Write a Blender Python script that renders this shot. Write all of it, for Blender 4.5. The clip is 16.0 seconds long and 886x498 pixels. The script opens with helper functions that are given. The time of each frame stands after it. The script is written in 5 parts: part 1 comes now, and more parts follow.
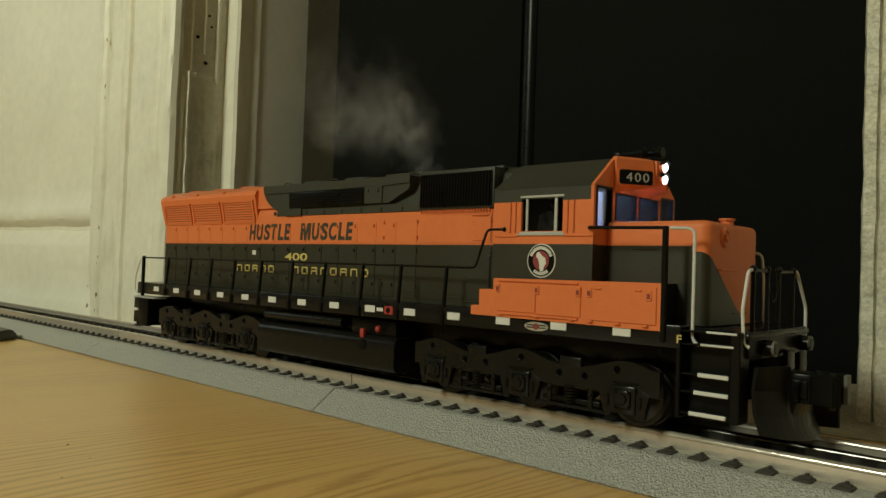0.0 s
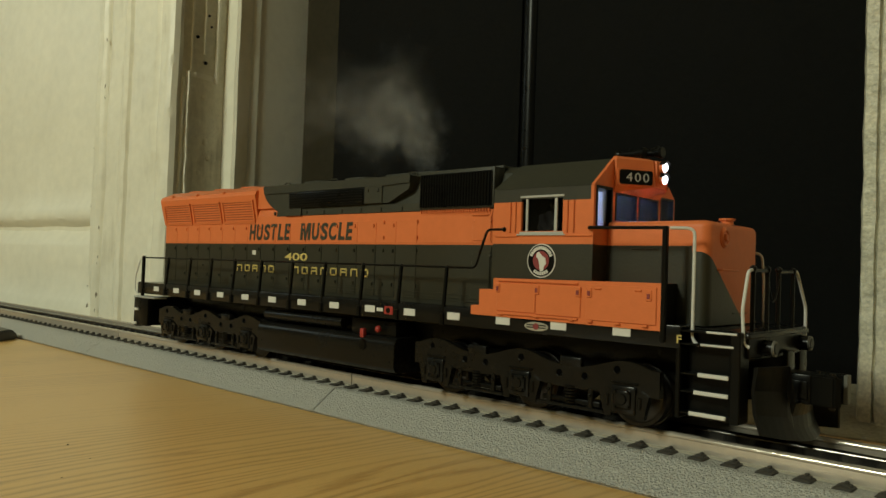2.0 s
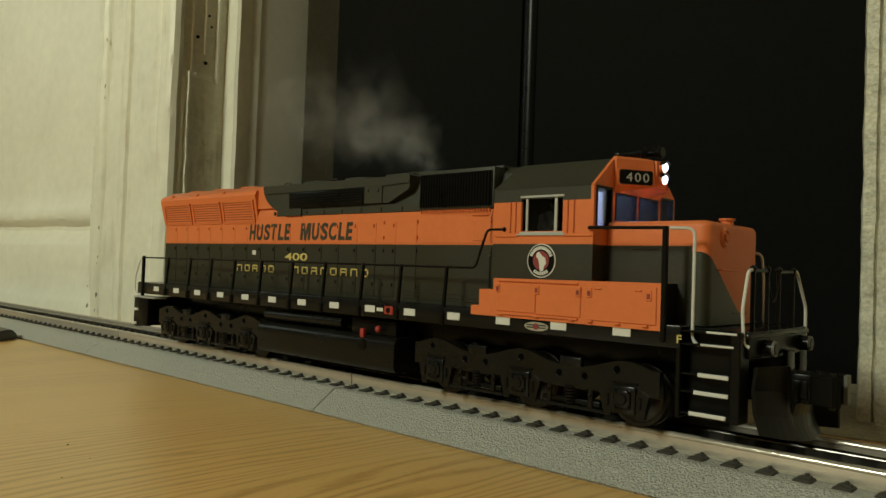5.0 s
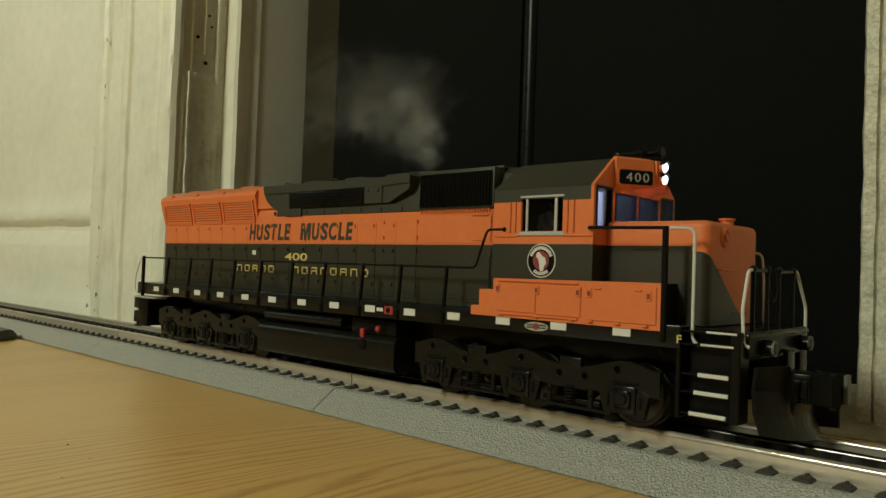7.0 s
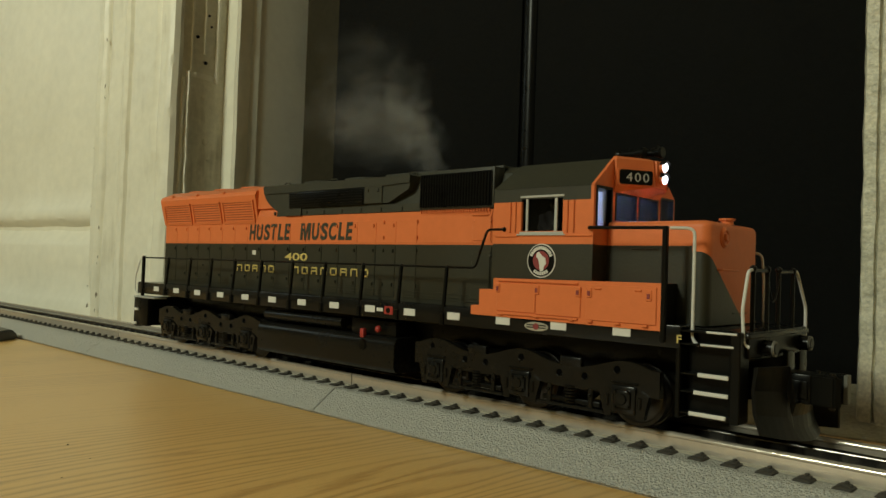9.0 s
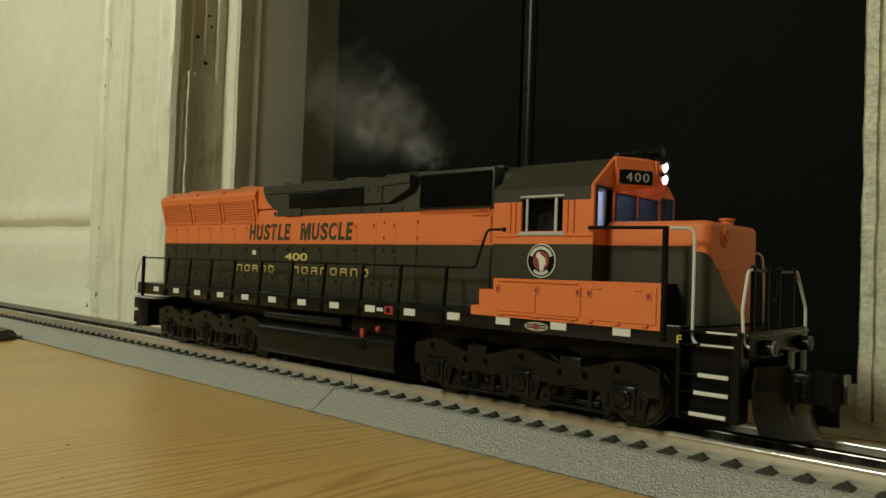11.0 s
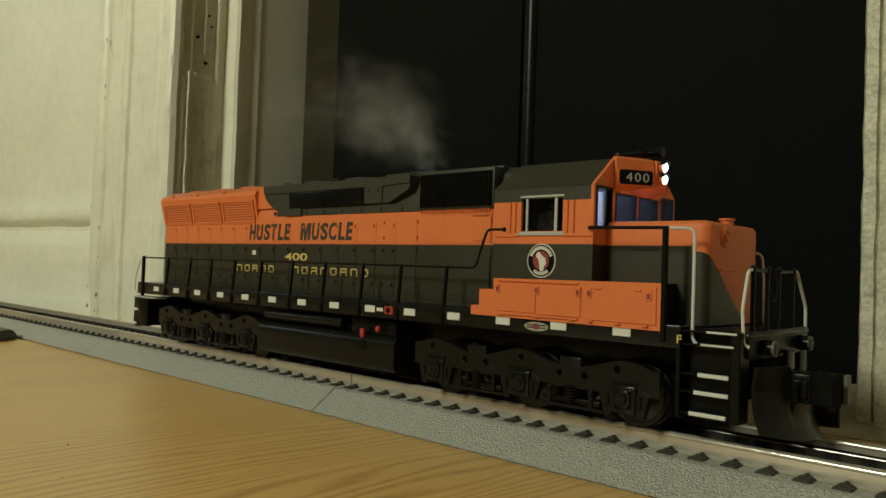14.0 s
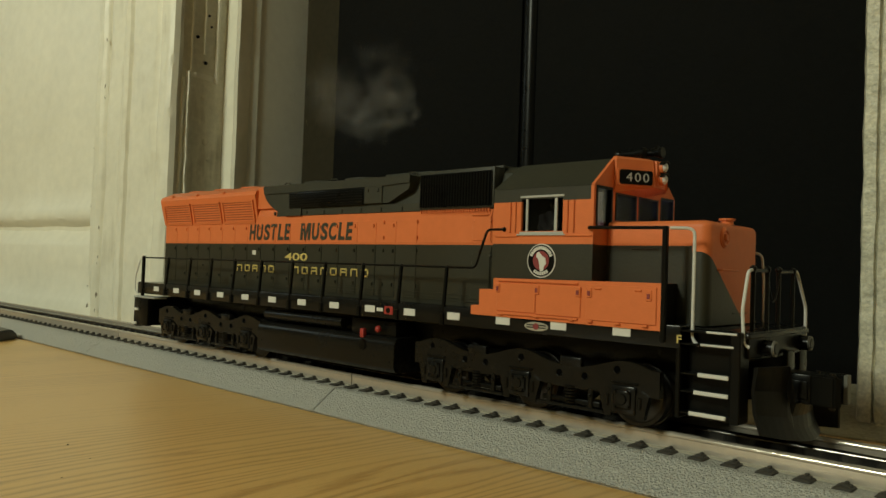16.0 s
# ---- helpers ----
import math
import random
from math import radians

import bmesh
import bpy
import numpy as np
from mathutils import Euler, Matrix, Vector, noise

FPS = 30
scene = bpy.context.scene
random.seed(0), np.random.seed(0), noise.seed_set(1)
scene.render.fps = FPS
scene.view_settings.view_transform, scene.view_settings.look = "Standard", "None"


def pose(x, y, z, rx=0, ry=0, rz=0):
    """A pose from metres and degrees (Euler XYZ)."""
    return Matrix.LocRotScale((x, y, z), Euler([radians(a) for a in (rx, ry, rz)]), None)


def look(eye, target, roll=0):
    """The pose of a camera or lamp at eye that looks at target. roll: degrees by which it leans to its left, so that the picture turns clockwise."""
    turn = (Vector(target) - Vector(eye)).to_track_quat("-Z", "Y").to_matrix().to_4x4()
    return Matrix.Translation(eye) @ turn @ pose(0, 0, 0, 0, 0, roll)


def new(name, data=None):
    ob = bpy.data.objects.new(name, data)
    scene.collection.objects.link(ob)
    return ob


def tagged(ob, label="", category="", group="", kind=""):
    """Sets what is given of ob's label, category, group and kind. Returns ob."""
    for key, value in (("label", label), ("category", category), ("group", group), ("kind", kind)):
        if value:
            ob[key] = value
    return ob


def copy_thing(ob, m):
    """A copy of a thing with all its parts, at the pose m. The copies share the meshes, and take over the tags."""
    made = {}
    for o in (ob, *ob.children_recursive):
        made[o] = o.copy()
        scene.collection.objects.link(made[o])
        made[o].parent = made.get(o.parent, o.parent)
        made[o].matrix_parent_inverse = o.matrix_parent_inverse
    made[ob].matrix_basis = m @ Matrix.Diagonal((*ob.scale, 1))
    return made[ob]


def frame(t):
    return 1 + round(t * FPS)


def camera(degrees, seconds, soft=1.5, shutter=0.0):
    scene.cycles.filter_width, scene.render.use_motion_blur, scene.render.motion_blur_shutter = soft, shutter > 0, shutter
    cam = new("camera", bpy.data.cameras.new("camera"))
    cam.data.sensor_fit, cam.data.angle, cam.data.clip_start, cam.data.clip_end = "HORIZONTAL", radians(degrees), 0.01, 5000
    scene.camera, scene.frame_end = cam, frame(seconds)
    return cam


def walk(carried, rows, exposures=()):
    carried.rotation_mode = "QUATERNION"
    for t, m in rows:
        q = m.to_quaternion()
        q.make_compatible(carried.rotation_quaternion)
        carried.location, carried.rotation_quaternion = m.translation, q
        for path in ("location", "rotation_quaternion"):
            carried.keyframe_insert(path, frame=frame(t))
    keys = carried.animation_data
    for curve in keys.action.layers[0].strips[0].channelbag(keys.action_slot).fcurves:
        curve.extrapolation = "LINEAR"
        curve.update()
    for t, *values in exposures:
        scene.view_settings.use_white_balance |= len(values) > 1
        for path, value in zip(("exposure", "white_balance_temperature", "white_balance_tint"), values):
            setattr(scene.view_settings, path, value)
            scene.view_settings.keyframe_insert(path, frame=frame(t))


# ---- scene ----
# camera: stands still on the floor, close to the model train
cam = camera(61.40, 16.0)
EYE = Vector((0.2592, -0.2554, 0.0680))
yaw, pit, rol = radians(42.609), radians(1.520), 1.998
AIM = EYE + Vector((-math.sin(yaw) * math.cos(pit), math.cos(yaw) * math.cos(pit), math.sin(pit)))
CAM_POSE = look(EYE, AIM, rol)
walk(cam, [(0.0, CAM_POSE), (16.0, CAM_POSE)])

# ---- light: one warm room lamp, high behind and to the side of the camera, and two added fills ----
world = bpy.data.worlds.new("night_room")
scene.world = world
world.use_nodes = True
world.node_tree.nodes["Background"].inputs[0].default_value = (1.0, 0.85, 0.6, 1)
world.node_tree.nodes["Background"].inputs[1].default_value = 0.004
lamp_data = bpy.data.lights.new("room_lamp", "AREA")
lamp_data.shape, lamp_data.size = "DISK", 0.34
lamp_data.energy, lamp_data.color = 16.8, (0.93, 1.0, 0.76)
room_lamp = new("room_lamp", lamp_data)
room_lamp.matrix_world = look((-0.20, -1.50, 0.95), (-0.30, 0.1, 0.1))
# unseen fill added at the right to lift the faces that look forward
second_data = bpy.data.lights.new("second_lamp", "AREA")
second_data.shape, second_data.size = "DISK", 0.40
second_data.energy, second_data.color = 0.6, (0.95, 1.0, 0.79)
second_lamp = new("second_lamp", second_data)
second_lamp.matrix_world = look((1.45, -0.85, 1.15), (0.1, 0.0, 0.1))
# unseen cool fill added at the left to brighten the panelled wall
third_data = bpy.data.lights.new("far_lamp", "AREA")
third_data.shape, third_data.size = "DISK", 0.50
third_data.energy, third_data.color = 1.05, (0.80, 1.0, 0.95)
third_fill = new("far_lamp", third_data)
third_fill.matrix_world = look((-1.75, -0.85, 0.75), (-0.95, 0.1, 0.25))
scene.cycles.transparent_max_bounces = 160
scene.view_settings.exposure = 0.0


# ---- materials ----
def material(name, base, rough=0.5, metal=0.0, vary=0.0, scale=40.0, bump=0.0, bump_scale=400.0, coat=0.0, spec=0.5, relief=0.001, dirt=None):
    """A painted or moulded surface with two scales of colour change and a fine relief."""
    m = bpy.data.materials.new(name)
    m.use_nodes = True
    nt = m.node_tree
    n, l = nt.nodes, nt.links
    b = n["Principled BSDF"]
    b.inputs["Roughness"].default_value = rough
    b.inputs["Metallic"].default_value = metal
    b.inputs["Coat Weight"].default_value = coat
    b.inputs["Coat Roughness"].default_value = 0.12
    b.inputs["Specular IOR Level"].default_value = spec
    b.inputs["Base Color"].default_value = (*base, 1)
    co = n.new("ShaderNodeTexCoord")
    if vary:
        n1, n2 = n.new("ShaderNodeTexNoise"), n.new("ShaderNodeTexNoise")
        n1.inputs["Scale"].default_value, n1.inputs["Detail"].default_value = scale, 5
        n2.inputs["Scale"].default_value, n2.inputs["Detail"].default_value = scale * 9, 3
        add = n.new("ShaderNodeMath")
        add.operation = "ADD"
        ramp = n.new("ShaderNodeMapRange")
        ramp.inputs[1].default_value, ramp.inputs[2].default_value = 0.6, 1.4
        ramp.inputs[3].default_value, ramp.inputs[4].default_value = 1 - vary, 1 + vary
        mix = n.new("ShaderNodeVectorMath")
        mix.operation = "SCALE"
        mix.inputs[0].default_value = base
        for t in (n1, n2):
            l.new(co.outputs["Object"], t.inputs["Vector"])
        l.new(n1.outputs["Fac"], add.inputs[0])
        l.new(n2.outputs["Fac"], add.inputs[1])
        l.new(add.outputs[0], ramp.inputs[0])
        l.new(ramp.outputs[0], mix.inputs["Scale"])
        l.new(mix.outputs[0], b.inputs["Base Color"])
        if dirt:
            # grime in upright runs and small chips
            mp, streak, chip = n.new("ShaderNodeMapping"), n.new("ShaderNodeTexNoise"), n.new("ShaderNodeTexNoise")
            mp.inputs["Scale"].default_value = (110, 110, 13)
            streak.inputs["Scale"].default_value, streak.inputs["Detail"].default_value = 1.0, 6
            chip.inputs["Scale"].default_value, chip.inputs["Detail"].default_value = 26, 7
            l.new(co.outputs["Object"], mp.inputs["Vector"])
            l.new(mp.outputs[0], streak.inputs["Vector"])
            l.new(co.outputs["Object"], chip.inputs["Vector"])
            mul = n.new("ShaderNodeMath")
            mul.operation = "MULTIPLY"
            l.new(streak.outputs["Fac"], mul.inputs[0])
            l.new(chip.outputs["Fac"], mul.inputs[1])
            cut_off = n.new("ShaderNodeMapRange")
            cut_off.inputs[1].default_value, cut_off.inputs[2].default_value = 0.31, 0.50
            cut_off.inputs[3].default_value, cut_off.inputs[4].default_value = 0.0, 0.75
            l.new(mul.outputs[0], cut_off.inputs[0])
            blend = n.new("ShaderNodeMix")
            blend.data_type = "RGBA"
            l.new(cut_off.outputs[0], blend.inputs[0])
            l.new(mix.outputs[0], blend.inputs[6])
            blend.inputs[7].default_value = (*dirt, 1)
            l.new(blend.outputs[2], b.inputs["Base Color"])
        rr = n.new("ShaderNodeMapRange")
        rr.inputs[3].default_value, rr.inputs[4].default_value = max(0.03, rough - 0.1), min(1, rough + 0.1)
        l.new(n1.outputs["Fac"], rr.inputs[0])
        l.new(rr.outputs[0], b.inputs["Roughness"])
    if bump:
        t, bp = n.new("ShaderNodeTexNoise"), n.new("ShaderNodeBump")
        t.inputs["Scale"].default_value, t.inputs["Detail"].default_value = bump_scale, 3
        bp.inputs["Strength"].default_value, bp.inputs["Distance"].default_value = min(1.0, bump), relief
        l.new(co.outputs["Object"], t.inputs["Vector"])
        l.new(t.outputs["Fac"], bp.inputs["Height"])
        l.new(bp.outputs[0], b.inputs["Normal"])
    return m


ORANGE = material("orange_paint", (0.67, 0.172, 0.054), 0.45, vary=0.06, scale=30, bump=0.08, bump_scale=900, spec=0.25)
GREEN = material("dark_olive_paint", (0.0195, 0.0190, 0.0100), 0.42, vary=0.12, scale=30, bump=0.08, bump_scale=900, spec=0.55)
ROOF = material("roof_grey_paint", (0.032, 0.031, 0.020), 0.55, vary=0.10, scale=30, bump=0.08, bump_scale=900, spec=0.35)
BLACK = material("black_plastic", (0.0042, 0.0041, 0.0034), 0.30, vary=0.15, scale=60, bump=0.05, bump_scale=700, spec=0.14)
FRAME_BLACK = material("underframe_black", (0.0085, 0.0080, 0.0068), 0.24, vary=0.25, scale=60, bump=0.07, bump_scale=400, spec=0.20)
HOLE_SHADE = material("bolt_socket_black", (0.0012, 0.0012, 0.0012), 0.9, vary=0.1, scale=60, spec=0.03)
WHITE = material("white_paint", (0.62, 0.61, 0.57), 0.4, vary=0.03, scale=80)
YELLOW = material("yellow_lettering", (0.66, 0.52, 0.16), 0.5, vary=0.04, scale=200)
LETTER = material("dark_lettering", (0.035, 0.034, 0.022), 0.5, vary=0.05, scale=200)
LOUVRE_SHADE = material("shaded_orange_plastic", (0.38, 0.088, 0.028), 0.6, vary=0.1, scale=200)
RED = material("red_paint", (0.36, 0.035, 0.028), 0.4, vary=0.05, scale=200)
MAROON = material("emblem_red", (0.22, 0.03, 0.03), 0.5, vary=0.05, scale=200)
CHROME = material("chrome", (0.75, 0.75, 0.74), 0.2, metal=1.0, vary=0.04, scale=200)
STEEL = material("wheel_steel", (0.05, 0.047, 0.044), 0.4, metal=1.0, vary=0.1, scale=100)
RAIL = material("rail_steel", (0.53, 0.475, 0.40), 0.16, metal=0.50, vary=0.06, scale=60, bump=0.05, bump_scale=300)
DARK_RAIL = material("blackened_rail", (0.16, 0.15, 0.14), 0.22, metal=1.0, vary=0.1, scale=60)
TIE = material("tie_brown", (0.035, 0.030, 0.022), 0.7, vary=0.25, scale=120, bump=0.3, bump_scale=900)
CREAM = material("cream_gloss_paint", (0.78, 0.75, 0.63), 0.42, vary=0.07, scale=9, bump=0.5, bump_scale=60, relief=0.0009)
CREAM_WORN = material("worn_cream_paint", (0.76, 0.73, 0.61), 0.42, vary=0.08, scale=12, bump=0.5, bump_scale=60, relief=0.0012, dirt=(0.56, 0.52, 0.41))
OLD_PAINT = material("old_lumpy_paint", (0.66, 0.63, 0.51), 0.45, vary=0.16, scale=25, bump=0.7, bump_scale=110, relief=0.0013, dirt=(0.26, 0.23, 0.16))
JAMB_PAINT = material("aged_cream_paint", (0.79, 0.79, 0.70), 0.65, vary=0.05, scale=14, bump=0.15, bump_scale=50)
ROUGH_PAINT = material("blistered_paint", (0.55, 0.52, 0.40), 0.5, vary=0.38, scale=75, bump=0.9, bump_scale=230, relief=0.0012, dirt=(0.22, 0.18, 0.11))
SILVER = material("silver_paint", (0.50, 0.50, 0.47), 0.35, metal=0.3, vary=0.04, scale=200)
CHIP = material("bare_chip", (0.20, 0.165, 0.11), 0.8, vary=0.3, scale=300)
BOARD = material("black_board", (0.0045, 0.0045, 0.004), 0.8, vary=0.25, scale=30, bump=0.2, bump_scale=300, spec=0.1)
BROWN_BOARD = material("dark_brown_wood", (0.028, 0.024, 0.0145), 0.8, vary=0.2, scale=20, spec=0.1)
THRESHOLD = material("worn_grey_board", (0.38, 0.345, 0.245), 0.75, vary=0.35, scale=60, bump=0.5, bump_scale=160, relief=0.001, spec=0.2, dirt=(0.20, 0.18, 0.13))
PLASTER = material("room_plaster", (0.74, 0.70, 0.58), 0.8, vary=0.06, scale=3)
FIGURE = material("dark_figure", (0.010, 0.010, 0.011), 0.18, vary=0.1, scale=300)
NUMERAL = material("pale_numerals", (0.42, 0.42, 0.40), 0.5, vary=0.05, scale=200)
LINER = material("cab_liner", (0.72, 0.73, 0.75), 0.5, vary=0.05, scale=200)
RAIL_FOOT = material("dull_rail_foot", (0.36, 0.33, 0.26), 0.6, vary=0.15, scale=200)
WORN_GREY = material("worn_grey_metal", (0.13, 0.125, 0.105), 0.5, vary=0.2, scale=200)
GREYBOX = material("grey_plastic", (0.07, 0.068, 0.06), 0.5, vary=0.15, scale=50, bump=0.2, bump_scale=300)


def roadbed_material():
    m = material("grey_ballast", (0.46, 0.45, 0.41), 0.5, vary=0.42, scale=1300)
    nt = m.node_tree
    n, l = nt.nodes, nt.links
    b = n["Principled BSDF"]
    co = n.new("ShaderNodeTexCoord")
    v, bp = n.new("ShaderNodeTexVoronoi"), n.new("ShaderNodeBump")
    no = n.new("ShaderNodeTexNoise")
    no.inputs["Scale"].default_value = 2300
    v.inputs["Scale"].default_value = 1250
    add = n.new("ShaderNodeMath")
    l.new(co.outputs["Object"], v.inputs["Vector"])
    l.new(co.outputs["Object"], no.inputs["Vector"])
    l.new(v.outputs["Distance"], add.inputs[0])
    l.new(no.outputs["Fac"], add.inputs[1])
    l.new(add.outputs[0], bp.inputs["Height"])
    bp.inputs["Strength"].default_value, bp.inputs["Distance"].default_value = 0.9, 0.0009
    l.new(bp.outputs[0], b.inputs["Normal"])
    return m


def wood_material():
    m = bpy.data.materials.new("honey_oak")
    m.use_nodes = True
    nt = m.node_tree
    n, l = nt.nodes, nt.links
    b = n["Principled BSDF"]
    co = n.new("ShaderNodeTexCoord")
    def mapped(scale, turn=4):
        mp = n.new("ShaderNodeMapping")
        mp.inputs["Rotation"].default_value = (0, 0, radians(turn))
        mp.inputs["Scale"].default_value = scale
        l.new(co.outputs["Object"], mp.inputs["Vector"])
        return mp.outputs[0]
    def speckle(vector, scale, detail=4, rough=0.55):
        t = n.new("ShaderNodeTexNoise")
        t.inputs["Scale"].default_value, t.inputs["Detail"].default_value, t.inputs["Roughness"].default_value = scale, detail, rough
        l.new(vector, t.inputs["Vector"])
        return t.outputs["Fac"]
    def math_node(op, a, b):
        t = n.new("ShaderNodeMath")
        t.operation = op
        for k, q in enumerate((a, b)):
            if isinstance(q, float):
                t.inputs[k].default_value = q
            else:
                l.new(q, t.inputs[k])
        return t.outputs[0]
    # growth rings: straight lines along the board, drawn out into long tongues
    sep = n.new("ShaderNodeSeparateXYZ")
    l.new(mapped((1, 1, 1)), sep.inputs[0])
    warp = speckle(mapped((1.0, 0.20, 1.0)), 22.0, 2, 0.4)
    fine_warp = speckle(mapped((1.0, 0.07, 1.0)), 95.0, 3)
    across = math_node("ADD", sep.outputs[0], math_node("ADD", math_node("MULTIPLY", warp, 0.044), math_node("MULTIPLY", fine_warp, 0.0075)))
    ring = math_node("SINE", math_node("MULTIPLY", across, 1180.0), 0.0)
    ring = math_node("POWER", math_node("ADD", math_node("MULTIPLY", ring, 0.5), 0.5), 2.2)
    patch = speckle(mapped((1.0, 0.25, 1.0), 0), 14.0, 2)
    pm = n.new("ShaderNodeMapRange")
    pm.inputs[1].default_value, pm.inputs[2].default_value = 0.38, 0.56
    l.new(patch, pm.inputs[0])
    ring = math_node("MULTIPLY", ring, pm.outputs[0])
    fine = n.new("ShaderNodeTexNoise")
    fine.inputs["Scale"].default_value, fine.inputs["Detail"].default_value = 1.0, 3
    l.new(mapped((1500, 60, 1)), fine.inputs["Vector"])
    tone = math_node("ADD", math_node("MULTIPLY", ring, -0.38), math_node("MULTIPLY", math_node("ADD", math_node("MULTIPLY", fine.outputs["Fac"], 0.6), math_node("MULTIPLY", speckle(mapped((1, 0.12, 1)), 1400.0, 2), 0.5)), 0.88))
    tone = math_node("ADD", tone, math_node("MULTIPLY", speckle(mapped((3, 0.8, 1)), 8.0), 0.30))
    ramp = n.new("ShaderNodeValToRGB")
    e = ramp.color_ramp.elements
    e[0].position, e[0].color = -0.0, (0.40, 0.21, 0.062, 1)
    e[1].position, e[1].color = 0.60, (0.70, 0.440, 0.155, 1)
    l.new(tone, ramp.inputs[0])
    l.new(ramp.outputs[0], b.inputs["Base Color"])
    b.inputs["Roughness"].default_value = 0.33
    bp = n.new("ShaderNodeBump")
    bp.inputs["Strength"].default_value, bp.inputs["Distance"].default_value = 0.15, 0.0004
    l.new(fine.outputs["Fac"], bp.inputs["Height"])
    l.new(bp.outputs[0], b.inputs["Normal"])
    return m


def glow_material(name, color, strength):
    m = bpy.data.materials.new(name)
    m.use_nodes = True
    b = m.node_tree.nodes["Principled BSDF"]
    b.inputs["Base Color"].default_value = (0.8, 0.8, 0.8, 1)
    b.inputs["Emission Color"].default_value = (*color, 1)
    b.inputs["Emission Strength"].default_value = strength
    return m


def glass_material():
    m = bpy.data.materials.new("window_glass")
    m.use_nodes = True
    nt = m.node_tree
    n, l = nt.nodes, nt.links
    out = n["Material Output"]
    n.remove(n["Principled BSDF"])
    tr, gl, mx = n.new("ShaderNodeBsdfTransparent"), n.new("ShaderNodeBsdfGlossy"), n.new("ShaderNodeMixShader")
    fr = n.new("ShaderNodeFresnel")
    fr.inputs["IOR"].default_value = 1.16
    gl.inputs["Roughness"].default_value = 0.05
    l.new(fr.outputs[0], mx.inputs[0])
    l.new(tr.outputs[0], mx.inputs[1])
    l.new(gl.outputs[0], mx.inputs[2])
    l.new(mx.outputs[0], out.inputs[0])
    return m


def smoke_material(name, density, scale):
    """Thin vapour: mostly clear, with wisps that scatter light both ways."""
    m = bpy.data.materials.new(name)
    m.use_nodes = True
    nt = m.node_tree
    n, l = nt.nodes, nt.links
    out = n["Material Output"]
    n.remove(n["Principled BSDF"])
    tr, df, tl = n.new("ShaderNodeBsdfTransparent"), n.new("ShaderNodeBsdfDiffuse"), n.new("ShaderNodeBsdfTranslucent")
    both, mx = n.new("ShaderNodeMixShader"), n.new("ShaderNodeMixShader")
    for s in (df, tl):
        s.inputs["Color"].default_value = (0.85, 0.85, 0.86, 1)
    l.new(df.outputs[0], both.inputs[1])
    l.new(tl.outputs[0], both.inputs[2])
    co, info, add = n.new("ShaderNodeTexCoord"), n.new("ShaderNodeObjectInfo"), n.new("ShaderNodeVectorMath")
    sc = n.new("ShaderNodeMath")
    sc.operation = "MULTIPLY"
    sc.inputs[1].default_value = 7.0
    l.new(info.outputs["Random"], sc.inputs[0])
    l.new(co.outputs["Object"], add.inputs[0])
    l.new(sc.outputs[0], add.inputs[1])
    no = n.new("ShaderNodeTexNoise")
    no.inputs["Scale"].default_value, no.inputs["Detail"].default_value = scale, 8
    no.inputs["Distortion"].default_value = 1.0
    l.new(add.outputs[0], no.inputs["Vector"])
    r = n.new("ShaderNodeMapRange")
    r.inputs[1].default_value, r.inputs[2].default_value = 0.45, 0.64
    r.inputs[3].default_value, r.inputs[4].default_value = 0.0, density
    l.new(no.outputs["Fac"], r.inputs[0])
    l.new(r.outputs[0], mx.inputs[0])
    l.new(tr.outputs[0], mx.inputs[1])
    l.new(both.outputs[0], mx.inputs[2])
    l.new(mx.outputs[0], out.inputs[0])
    return m


BALLAST = roadbed_material()
WOOD = wood_material()
GLASS = glass_material()
LED = glow_material("headlight_glow", (0.86, 0.92, 1.0), 4.5)
CAB_LED = glow_material("cab_light_glow", (0.42, 0.58, 1.0), 150.0)


# ---- mesh helpers ----
def box(bm, x0, x1, y0, y1, z0, z1, bevel=0.0, seg=2):
    m = Matrix.LocRotScale(((x0 + x1) / 2, (y0 + y1) / 2, (z0 + z1) / 2), None, (abs(x1 - x0), abs(y1 - y0), abs(z1 - z0)))
    vs = bmesh.ops.create_cube(bm, size=1.0, matrix=m)["verts"]
    if bevel:
        es = {e for v in vs for e in v.link_edges}
        bmesh.ops.bevel(bm, geom=list(es), offset=bevel, segments=seg, affect="EDGES", profile=0.5)
    return bm


def cyl(bm, p0, p1, r0, r1=None, seg=16):
    p0, p1 = Vector(p0), Vector(p1)
    d = p1 - p0
    m = Matrix.Translation((p0 + p1) / 2) @ d.to_track_quat("Z", "Y").to_matrix().to_4x4()
    bmesh.ops.create_cone(bm, cap_ends=True, segments=seg, radius1=r0, radius2=r0 if r1 is None else r1, depth=d.length, matrix=m)
    return bm


def ball(bm, c, r, u=14, v=10):
    bmesh.ops.create_uvsphere(bm, u_segments=u, v_segments=v, radius=r, matrix=Matrix.Translation(c))
    return bm


def prism(bm, profile, axis, a, b):
    """A profile of two coordinates drawn out along an axis from a to b."""
    def at(p, s):
        return {"x": (s, p[0], p[1]), "y": (p[0], s, p[1]), "z": (p[0], p[1], s)}[axis]
    lo, hi = [bm.verts.new(at(p, a)) for p in profile], [bm.verts.new(at(p, b)) for p in profile]
    k = len(profile)
    faces = [bm.faces.new(lo), bm.faces.new(hi)]
    for i in range(k):
        faces.append(bm.faces.new((lo[i], lo[(i + 1) % k], hi[(i + 1) % k], hi[i])))
    bmesh.ops.recalc_face_normals(bm, faces=faces)
    return bm


